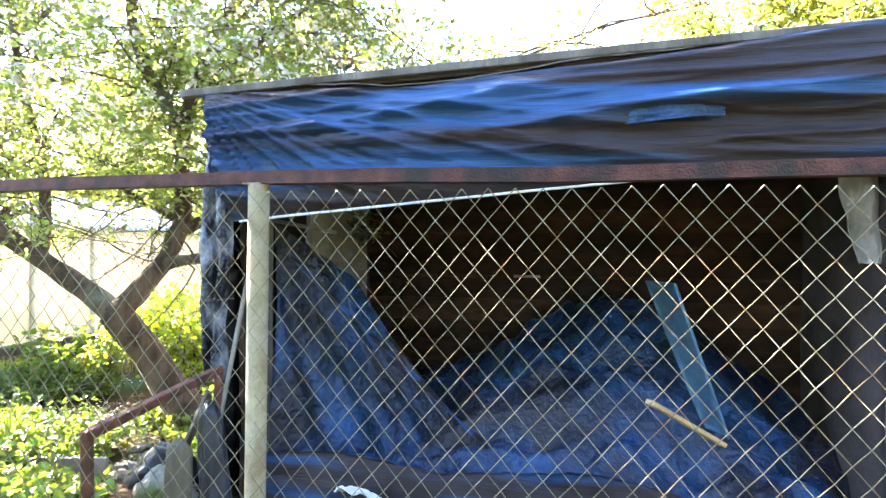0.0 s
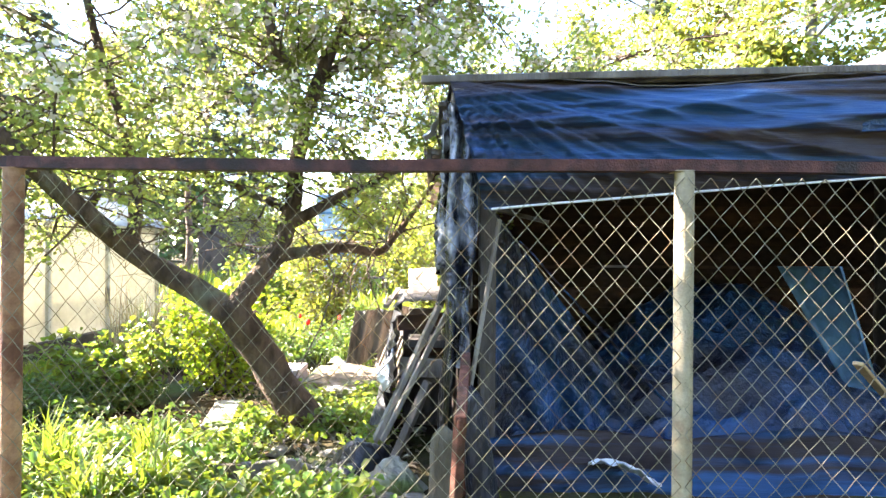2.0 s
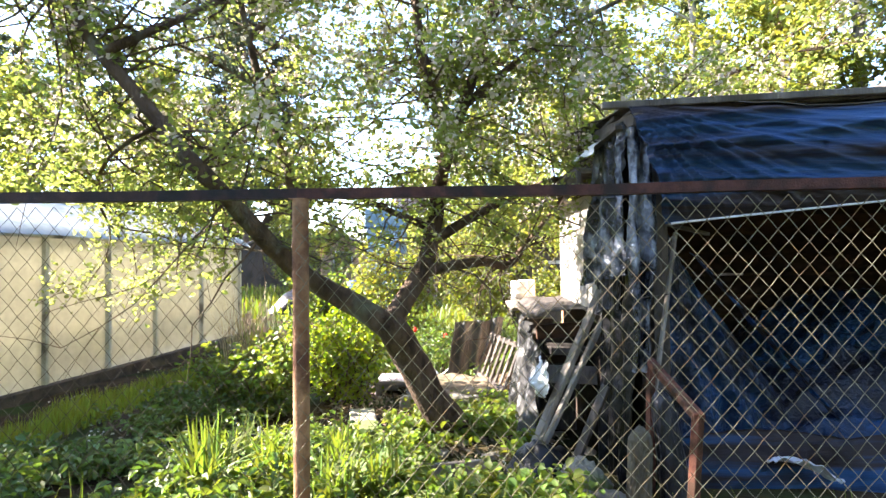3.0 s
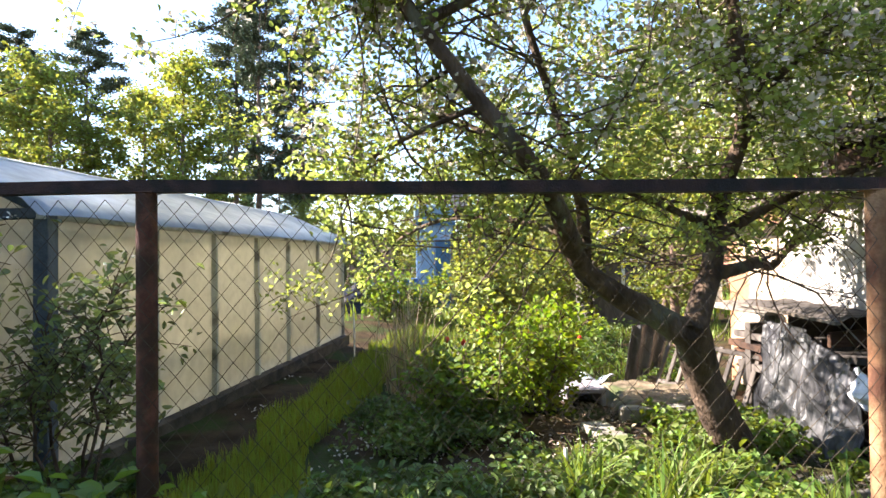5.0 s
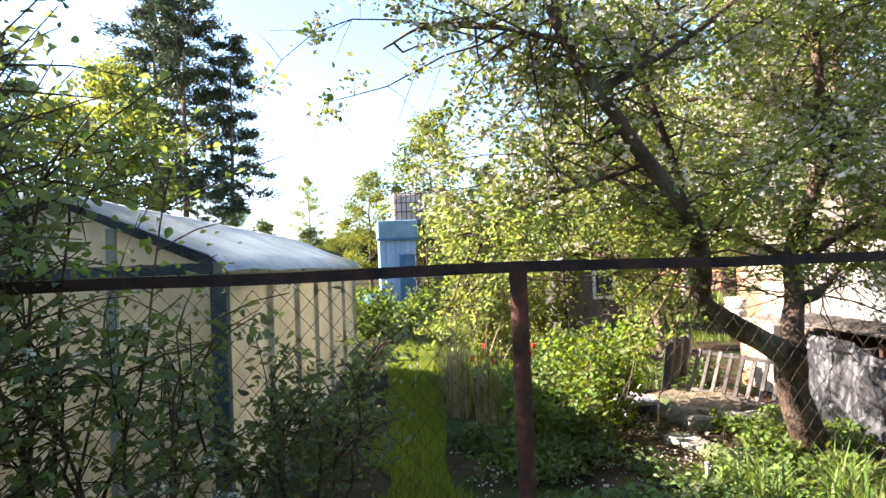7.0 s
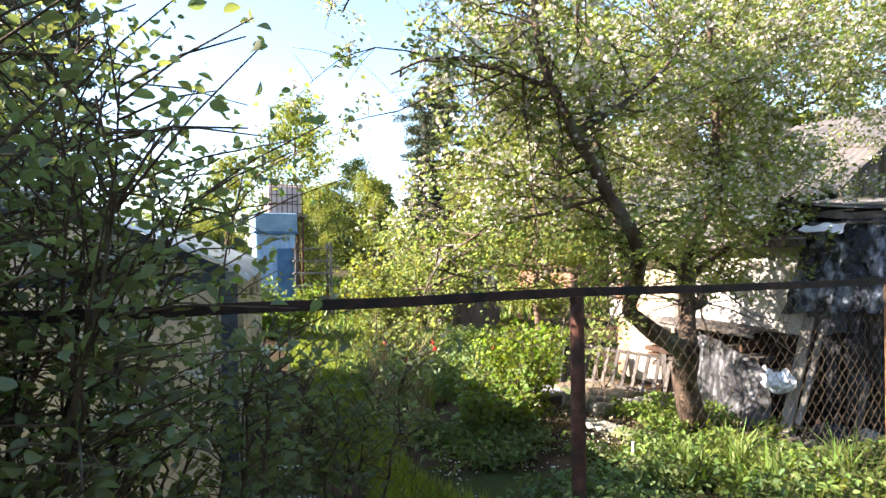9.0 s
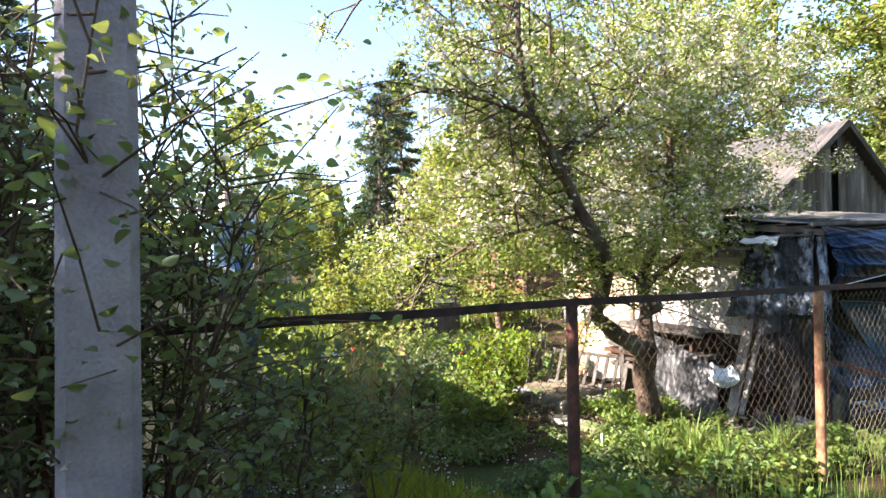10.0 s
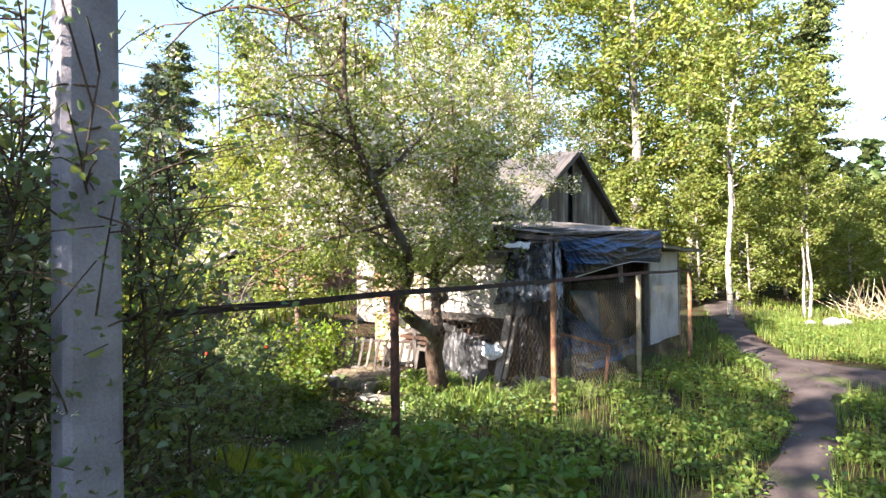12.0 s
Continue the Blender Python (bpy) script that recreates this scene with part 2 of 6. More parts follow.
M_GLASS = material("dark_window_glass", (0.03, 0.035, 0.04), (0.06, 0.07, 0.08), 2, 0.08, 0, 0, specular=0.7)
M_BLACK = material("loft_dark_black", (0.015, 0.015, 0.016), (0.035, 0.035, 0.035), 8, 0.6, 0, 0.2)
M_RED = material("red_tulip_petal", (0.55, 0.03, 0.015), (0.70, 0.07, 0.03), 5, bump=0, translucent=0.3, fine=1.0)
M_PETAL = material("white_flower_cluster", (0.66, 0.66, 0.55), (0.82, 0.82, 0.72), 6, bump=0, island=0.15, fine=1.0)


# ---------- mesh helpers ----------
def part(name, bm, mat, parent=None, label="", smooth=False):
    me = bpy.data.meshes.new(name)
    bm.to_mesh(me)
    bm.free()
    me.materials.append(mat)
    if smooth:
        me.shade_smooth()
    ob = new(name, me)
    if parent:
        ob.parent = parent
    return tagged(ob, label)


def np_mesh(name, verts, faces, mat, parent=None, smooth=False):
    """One mesh object out of an array of corners and an array of equal-sided faces."""
    me = bpy.data.meshes.new(name)
    v, f = np.asarray(verts, np.float32).reshape(-1, 3), np.asarray(faces, np.int32)
    s = f.shape[1]
    me.vertices.add(len(v)), me.loops.add(f.size), me.polygons.add(len(f))
    me.vertices.foreach_set("co", v.ravel())
    me.loops.foreach_set("vertex_index", f.ravel())
    me.polygons.foreach_set("loop_start", np.arange(0, f.size, s, dtype=np.int32))
    me.update(calc_edges=True)
    me.materials.append(mat)
    if smooth:
        me.shade_smooth()
    ob = new(name, me)
    if parent:
        ob.parent = parent
    return ob


def box(bm, c, s, rot=(0, 0, 0), bevel=0.0):
    """A box with middle c, size s, turned by degrees, with bevelled edges."""
    m = pose(*c, *rot) @ Matrix.Diagonal((*s, 1))
    r = bmesh.ops.create_cube(bm, size=1, matrix=m)
    if bevel:
        e = list({e for v in r["verts"] for e in v.link_edges})
        bmesh.ops.bevel(bm, geom=e, offset=bevel, segments=1, affect="EDGES")


def one_box(name, c, s, mat, parent, rot=(0, 0, 0), bevel=0.004, label=""):
    bm = bmesh.new()
    box(bm, c, s, rot, bevel)
    return part(name, bm, mat, parent, label)


def beam(name, a, b, w, d, mat, parent, bevel=0.004, label="", spin=0):
    """A squared timber from a to b."""
    a, b = Vector(a), Vector(b)
    q = (b - a).to_track_quat("Z", "Y").to_matrix().to_4x4() @ pose(0, 0, 0, 0, 0, spin)
    bm = bmesh.new()
    bmesh.ops.create_cube(bm, size=1, matrix=Matrix.Translation((a + b) / 2) @ q @ Matrix.Diagonal((w, d, (b - a).length, 1)))
    if bevel:
        bmesh.ops.bevel(bm, geom=bm.edges[:], offset=bevel, segments=1, affect="EDGES")
    return part(name, bm, mat, parent, label)


def tube_arrays(pts, radii, sides=8, rough=0.0):
    pts = [Vector(p) for p in pts]
    vs, fs, ref = [], [], Vector((0.31, 0.87, 0.38))
    for i, p in enumerate(pts):
        d = (pts[min(i + 1, len(pts) - 1)] - pts[max(i - 1, 0)]).normalized()
        u = d.cross(ref).normalized()
        w = d.cross(u)
        for k in range(sides):
            a = 2 * math.pi * k / sides
            r = radii[i] * (1 + rough * (noise.noise(p * 5 + Vector((k, 0, 0))) if rough else 0))
            vs.append(p + (u * math.cos(a) + w * math.sin(a)) * r)
    for i in range(len(pts) - 1):
        for k in range(sides):
            fs.append((i * sides + k, i * sides + (k + 1) % sides, (i + 1) * sides + (k + 1) % sides, (i + 1) * sides + k))
    return vs, fs


class Bundle:
    """Gathers tubes and sheets into one quad mesh."""
    def __init__(self):
        self.v, self.f = [], []

    def tube(self, pts, radii, sides=8, rough=0.0):
        v, f = tube_arrays(pts, radii, sides, rough)
        o = len(self.v)
        self.v += v
        self.f += [tuple(i + o for i in q) for q in f]

    def make(self, name, mat, parent=None, smooth=True):
        return np_mesh(name, [tuple(p) for p in self.v], self.f, mat, parent, smooth)


def smooth_line(pts, n=5):
    """Catmull-Rom through the points."""
    p = [Vector(q) for q in pts]
    p = [p[0] * 2 - p[1]] + p + [p[-1] * 2 - p[-2]]
    out = []
    for i in range(1, len(p) - 2):
        for j in range(n):
            t = j / n
            out.append(0.5 * (2 * p[i] + (p[i + 1] - p[i - 1]) * t + (2 * p[i - 1] - 5 * p[i] + 4 * p[i + 1] - p[i + 2]) * t * t
                              + (3 * p[i] - p[i - 1] - 3 * p[i + 1] + p[i + 2]) * t ** 3))
    return out + [p[-2]]


def unit(a):
    return a / (np.linalg.norm(a, axis=1, keepdims=True) + 1e-9)


def leaves(name, centres, size, mat, parent=None, up=0.35, width=0.55, spread=0.35, fold=0.18, along=None, oval=False):
    """Folded leaf blades (two quads meeting in the midrib) at the centres, facing every way with a leaning upwards."""
    c = np.asarray(centres, float)
    n = len(c)
    L = size * (1 + spread * (rng.random(n) * 2 - 1))[:, None]
    d = unit(rng.normal(size=(n, 3)) * (1, 1, 0.6)) if along is None else unit(along + 0.35 * rng.normal(size=(n, 3)))
    nrm = unit(rng.normal(size=(n, 3)) + np.array((0, 0, 1.0)) * up * 3)
    s = unit(np.cross(d, nrm))
    nrm = np.cross(s, d)
    W = L * width * 0.5
    base, tip = c - d * L * 0.5, c + d * L * 0.5 - nrm * L * 0.10
    if oval:
        # a rounder blade: four outline points a side, curled along its length
        ring = [base]
        for sg in (1, -1):
            side = [c + d * L * k + s * sg * W * w + nrm * L * (fold * w - 0.25 * k * k) for k, w in ((-0.34, 0.62), (-0.10, 1.0), (0.16, 0.92), (0.36, 0.50))]
            ring += side + [c + d * L * 0.52 - nrm * L * 0.10] if sg > 0 else side[::-1]
        v = np.stack(ring, 1).reshape(-1, 3)
        i = np.arange(n)[:, None] * 10
        f = np.concatenate([i + np.array(q) for q in ((0, 1, 2, 5), (2, 3, 4, 5), (5, 6, 7, 8), (5, 8, 9, 0))], 0)
        return np_mesh(name, v, f, mat, parent, True)
    mid = c + nrm * 0
    l, r = mid + s * W + nrm * L * fold, mid - s * W + nrm * L * fold
    l2, r2 = l + d * L * 0.22 - s * W * 0.2, r + d * L * 0.22 + s * W * 0.2
    l, r = l - d * L * 0.18, r - d * L * 0.18
    v = np.stack([base, l, l2, tip, r2, r], 1).reshape(-1, 3)
    i = np.arange(n)[:, None] * 6
    f = np.concatenate([i + np.array((0, 1, 2, 3)), i + np.array((0, 3, 4, 5))], 0)
    return np_mesh(name, v, f, mat, parent)


def blades(name, base, height, width, mat, parent=None, lean=0.35, droop=0.25):
    """Narrow bent grass blades that stand on the base points."""
    b = np.asarray(base, float)
    n = len(b)
    h = (height * (0.55 + 0.9 * rng.random(n)))[:, None] if np.ndim(height) == 0 else np.asarray(height)[:, None]
    a = rng.random(n) * 2 * math.pi
    out = np.stack([np.cos(a), np.sin(a), np.zeros(n)], 1)
    side = np.stack([-np.sin(a), np.cos(a), np.zeros(n)], 1) * width / 2
    ln = (lean * rng.random(n))[:, None]
    m = b + np.array((0, 0, 1.0)) * h * 0.55 + out * h * ln * 0.4
    t = b + np.array((0, 0, 1.0)) * h * (1 - droop * ln) + out * h * ln * 1.2
    v = np.stack([b - side, b + side, m + side * 0.8, m - side * 0.8, t + side * 0.1, t - side * 0.1], 1).reshape(-1, 3)
    i = np.arange(n)[:, None] * 6
    f = np.concatenate([i + np.array((0, 1, 2, 3)), i + np.array((3, 2, 4, 5))], 0)
    return np_mesh(name, v, f, mat, parent)


def sheet(name, fn, nu, nv, mat, parent=None, thick=0.004):
    """A cloth-like sheet: fn(u, v) gives its place, u and v from 0 to 1. Given thickness by a second layer."""
    g = np.array([[fn(i / nu, j / nv) for j in range(nv + 1)] for i in range(nu + 1)], float)
    du, dv = np.gradient(g, axis=0), np.gradient(g, axis=1)
    nn = unit(np.cross(du, dv).reshape(-1, 3))
    a = g.reshape(-1, 3)
    q = lambda i, j: i * (nv + 1) + j
    f = [(q(i, j), q(i + 1, j), q(i + 1, j + 1), q(i, j + 1)) for i in range(nu) for j in range(nv)]
    k = len(a)
    edge = [q(i, 0) for i in range(nu)] + [q(nu, j) for j in range(nv)] + [q(i, nv) for i in range(nu, 0, -1)] + [q(0, j) for j in range(nv, 0, -1)]
    rim = [(edge[i], edge[(i + 1) % len(edge)], edge[(i + 1) % len(edge)] + k, edge[i] + k) for i in range(len(edge))]
    return np_mesh(name, np.concatenate([a, a - nn * thick]), f + [tuple(x + k for x in w[::-1]) for w in f] + rim, mat, parent, True)


def nz(x, y=0.0, z=0.0, s=1.0):
    return noise.noise(Vector((x * s, y * s, z * s)))


def empty(name, at, label, category, group="", kind=""):
    ob = new(name)
    ob.location = at
    ob.empty_display_size = 0.1
    return tagged(ob, label, category, group, kind)


def settle(ob):
    """Keeps a thing's parts where they were built when its Empty does not lie at the origin."""
    for ch in ob.children:
        ch.matrix_parent_inverse = Matrix.Translation(ob.location).inverted()
    return ob


# ---------- ground ----------
def lerp(x, xs, ys):
    return float(np.interp(x, xs, ys))


def ground_z(x, y):
    front = lerp(x, (-12, -7.5, -5, -2, 0, 3, 8, 30), (0.55, 0.45, 0.28, 0.10, 0.06, 0.06, 0.02, 0.0))
    line = lerp(x, (-12, -7, -5, -2.8, -0.65, 1.3, 4, 30), (0.52, 0.46, 0.40, 0.33, 0.28, 0.22, 0.12, 0.0))
    yard = lerp(y, (2.6, 4, 6, 9, 14, 40), (0.20, 0.14, 0.05, -0.08, -0.05, 0.0))
    if y < 1.75:
        k = min(max((y - 0.3) / 1.45, 0), 1)
        z = front + (line - front) * k * k * (3 - 2 * k)
    else:
        k = min((y - 1.75) / 1.3, 1)
        z = line + (yard - line) * k * k * (3 - 2 * k)
        z += lerp(x, (-9, -5.6, -4.3), (0.24, 0.22, 0.0)) * lerp(y, (2.2, 4.5, 8.5, 12, 30), (0.0, 0.35, 1.0, 0.8, 0.0))
    return z


def grid_ground():
    xs = np.unique(np.concatenate([np.arange(-12, 12.01, 0.16), np.linspace(-400, -12, 24), np.linspace(12, 400, 24)]))
    ys = np.unique(np.concatenate([np.arange(-5, 12.01, 0.16), np.linspace(-400, -5, 24), np.linspace(12, 400, 24)]))
    v = [(x, y, ground_z(x, y) + (0.035 * nz(x, y, 0, 0.9) + 0.02 * nz(x, y, 3, 3.1) if abs(x) < 30 and abs(y) < 30 else 0)) for x in xs for y in ys]
    w = len(ys)
    f = [(i * w + j, (i + 1) * w + j, (i + 1) * w + j + 1, i * w + j + 1) for i in range(len(xs) - 1) for j in range(w - 1)]
    return tagged(np_mesh("ground", v, f, M_GROUND, None, True), "dark garden soil and trodden verge with litter", "ground", kind="structure")


grid_ground()


def road_edge(x):
    """Middle and half width of the trodden path beside the fence."""
    return lerp(x, (-12, -7, -3, -1, 1.5, 3, 5, 8, 12), (-1.1, -0.85, -0.22, -0.18, 0.1, 0.8, 1.65, 2.5, 3.7)), lerp(x, (-8, -3, -0.5, 1.2, 2.5, 4.5, 6, 10), (0.26, 0.24, 0.26, 0.42, 0.62, 0.42, 0.38, 0.6))


def road_point(u, v):
    x = -12 + 26 * u
    c, h = road_edge(x)
    h *= 1 + 0.35 * nz(x, 5, 0, 1.7)
    y = c + (v * 2 - 1) * h
    edge = abs(v * 2 - 1)
    return (x, y, ground_z(x, y) + 0.035 + 0.018 * nz(x, y, 0, 2) - 0.085 * edge ** 4)


tagged(sheet("road", road_point, 150, 8, M_ROAD, None, 0.02), "narrow trodden grey earth path through the grass", "path", kind="structure")


def track_point(u, v):
    """The side track that leaves the path towards the open ground."""
    y = 0.75 - 9.0 * u
    c, h = 2.45 + 0.10 * y + 0.3 * nz(y, 2, 0, 0.5), 0.95 + 0.12 * nz(y, 8, 1, 1.3)
    x = c + (v * 2 - 1) * h
    edge = abs(v * 2 - 1)
    return (x, y, ground_z(x, y) + 0.028 + 0.018 * nz(x, y, 0, 2) - 0.085 * edge ** 4)


tagged(sheet("road", track_point, 70, 14, M_ROAD, None, 0.02), "wider trodden earth track joining the path", "path", kind="structure")


# ---------- chain-link fence ----------
FENCE = [(-9.2, 1.78), (-7.1, 1.77), (-5.0, 1.75), (-2.8, 1.75), (-0.65, 1.69), (1.3, 1.60)]


def rail_z(x):
    return lerp(x, (-9.2, -5.0, -2.8, -0.65, 1.3), (1.66, 1.648, 1.626, 1.622, 1.60))


def fence():
    f = empty("fence", (-2.8, 1.75, ground_z(-2.8, 1.75)), "rusty chain-link fence with steel posts along the path", "fence")
    mats = [M_RUST, M_RUST, M_RUST, M_POSTO, M_POSTG, M_POSTO]
    says = ["red-brown rusty post"] * 3 + ["orange-brown rusty post", "pale painted post", "rusty post at the fence end"]
    for (x, y), mat, say in zip(FENCE, mats, says):
        b = Bundle()
        z0 = ground_z(x, y) - 0.25
        zs = np.linspace(z0, rail_z(x) - 0.015, 9)
        lean = 0.012 * nz(x, 3, 1, 2)
        b.tube([(x + lean * (z - z0), y, z) for z in zs], [0.030 * (1 + 0.02 * nz(z, x, 0, 9)) for z in zs], 14)
        p = b.make("post", mat, f)
        tagged(p, say)
        one_box("cap", (x, y, rail_z(x) - 0.016), (0.058, 0.058, 0.004), mat, p, bevel=0.001)
    for i in range(len(FENCE) - 1):
        (xa, ya), (xb, yb) = FENCE[i], FENCE[i + 1]
        bm = bmesh.new()
        n = 14
        prof = [(-0.022, -0.015), (0.022, -0.015), (0.022, -0.010), (-0.016, -0.010), (-0.016, 0.022), (-0.022, 0.022)]
        rows = []
        for k in range(n + 1):
            t = k / n
            x, y = xa + (xb - xa) * t, ya + (yb - ya) * t
            s = 0.006 * math.sin(math.pi * t) + 0.004 * nz(x, 0, 0, 2)
            rows.append([bm.verts.new((x, y + a, rail_z(x) + c - s)) for a, c in prof])
        for r, q in zip(rows, rows[1:]):
            for k in range(6):
                bm.faces.new((r[k], q[k], q[(k + 1) % 6], r[(k + 1) % 6]))
        bm.faces.new(rows[0][::-1]), bm.faces.new(rows[-1])
        bmesh.ops.recalc_face_normals(bm, faces=bm.faces)
        # left bays take the rail colour with shade painted in
        part("top_rail", bm, M_RAIL if i > 2 else M_RAIL_SHADE, f)
        # the wire netting: zigzag wires hooked into one another
        b, D, H = Bundle(), 0.069, 0.080
        L = math.hypot(xb - xa, yb - ya)
        if i == 0:
            continue
        m, j0 = int(L / (D / 2)), int(1.25 / (H / 2))
        for w in range(m):
            pts = []
            for j in range(j0 + 1):
                s = (w + ((w + j) % 2) * 1.0) * D / 2
                t = s / L
                x, y = xa + (xb - xa) * t, ya + (yb - ya) * t
                z = rail_z(x) - 0.03 - j * H / 2
                g = 0.006 * nz(x * 1.3, z * 1.3, i) 
                sag = 0.018 * nz(x, z, 5, 1.1)
                pts.append((x + g, y - 0.036 + sag + (0.0022 if j % 2 else -0.0022), z - 0.010 * (1 + nz(x, 0, 2, 3))))
            b.tube(pts, [0.0016 if i > 2 else 0.0013] * len(pts), 4 if i > 2 else 3)
        b.make("wire_netting", M_WIRE if i > 2 else M_WIRE_SHADE, f, False)
    return settle(f)


fence()


def concrete_pole():
    x, y = -6.94, 1.30
    p = empty("utility_pole", (x, y, ground_z(x, y)), "tall grey tapered concrete utility pole beside the fence", "utility pole")
    bm = bmesh.new()
    rows = []
    for k in range(25):
        z = ground_z(x, y) - 0.4 + k * 0.35
        h = 0.093 - 0.0030 * (z)
        d = h * 0.85
        c = 0.022
        prof = [(-h + c, -d), (h - c, -d), (h, -d + c), (h, d - c), (h - c, d), (-h + c, d), (-h, d - c), (-h, -d + c)]
        rows.append([bm.verts.new((x + a + 0.003 * nz(z, a * 9, 0, 2), y + b, z)) for a, b in prof])
    for r, q in zip(rows, rows[1:]):
        for k in range(8):
            bm.faces.new((r[k], r[(k + 1) % 8], q[(k + 1) % 8], q[k]))
    bm.faces.new(rows[-1])
    bmesh.ops.recalc_face_normals(bm, faces=bm.faces)
    part("shaft", bm, M_CONC, p)
    return settle(p)


concrete_pole()


# ---------- the lean-to with the blue tarpaulins ----------
def lean_to():
    s = empty("tarpaulin_lean_to", (0.5, 3.4, 0.15), "ramshackle wooden lean-to hung with torn blue and black tarpaulin", "shed")
    y0, x0, x1, yb = 2.50, -1.30, 2.50, 4.20
    fz = lambda x: lerp(x, (-1.5, -0.4, 0.45, 1.3, 2.6), (2.115, 2.08, 2.135, 2.215, 2.235))
    # frame
    for x, y, z in ((-1.18, 2.62, 2.02), (2.40, 2.62, 2.12), (-1.25, 4.15, 2.25), (2.40, 4.15, 2.35)):
        beam("corner_post", (x, y, -0.05), (x, y, z), 0.08, 0.07, M_WOODD, s)
    for i in range(8):
        x = x0 - 0.03 + (x1 - x0 + 0.1) * i / 7
        beam("rafter", (x, 2.42, fz(x) - 0.06), (x, 4.30, fz(x) + 0.16), 0.05, 0.06, M_WOODD, s)
    beam("front_pole", (-1.50, 2.455, 2.125), (2.98, 2.45, 2.275), 0.035, 0.035, M_WOODG, s, label="thin grey edge pole")
    for i in range(7):
        y = 2.47 + i * 0.27
        a, b = x0 - 0.04 - 0.015 * (i % 3), x1 + 0.08 + 0.06 * ((i * 2) % 3)
        k = (y - 2.42) * 0.117
        beam("roof_board", (a, y + 0.13, fz(a) + k - 0.005), (b, y + 0.13, fz(b) + k + 0.005), 0.25, 0.022, M_WOODD, s)
    # roofing felt over the boards
    def felt(u, v):
        x, y = x0 - 0.07 + (x1 - x0 + 0.13) * u, 2.44 + 1.95 * v
        return (x, y, fz(x) + 0.03 + (y - 2.42) * 0.117 + 0.022 * nz(x * 2, y * 2, 0) + 0.012 * nz(x * 7, y * 7, 1))
    sheet("roofing_felt", felt, 50, 24, M_FELT, s, 0.006)
    # boarded walls
    def wall(name, a, b, zb, zt, n, mat, gap=-0.006):
        a, b = Vector(a), Vector(b)
        d = (b - a).normalized()
        ang = math.degrees(math.atan2(d.y, d.x))
        L = (b - a).length
        for i in range(n):
            z = zb + (zt - zb) * (i + 0.5) / n
            h = (zt - zb) / n - gap
            w = L + 0.04 * nz(i, 3, 1, 1.7)
            m = (a + b) / 2
            one_box(name, (m.x + 0.004 * (i % 2) * abs(d.y), m.y + 0.008 * (i % 2) * abs(d.x), z), (w, 0.022, h), mat, s, (1.5 * nz(i, 1, 1, 2.3), 0.35 * nz(i, 9, 1, 2.3), ang), 0.003)
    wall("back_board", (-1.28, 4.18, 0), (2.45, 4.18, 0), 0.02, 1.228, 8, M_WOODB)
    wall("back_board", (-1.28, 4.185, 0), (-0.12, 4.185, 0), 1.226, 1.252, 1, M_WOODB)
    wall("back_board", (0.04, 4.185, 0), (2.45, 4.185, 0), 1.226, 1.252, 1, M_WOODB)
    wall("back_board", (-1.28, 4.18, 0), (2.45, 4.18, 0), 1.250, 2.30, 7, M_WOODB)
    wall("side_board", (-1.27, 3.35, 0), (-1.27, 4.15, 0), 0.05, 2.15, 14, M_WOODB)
    # the deep shade behind the planks is put into these boards' colour
    wall("side_board", (-1.272, 2.60, 0), (-1.272, 3.34, 0), 0.05, 1.98, 12, M_ENDSHADE)
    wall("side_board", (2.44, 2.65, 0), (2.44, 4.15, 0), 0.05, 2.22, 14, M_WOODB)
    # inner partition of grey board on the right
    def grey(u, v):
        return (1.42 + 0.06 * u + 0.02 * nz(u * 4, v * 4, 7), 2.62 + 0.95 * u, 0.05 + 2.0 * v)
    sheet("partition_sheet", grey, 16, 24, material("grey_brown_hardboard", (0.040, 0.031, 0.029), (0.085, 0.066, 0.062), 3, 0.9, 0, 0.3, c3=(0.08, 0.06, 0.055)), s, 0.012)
    return settle(s)


lean_to()


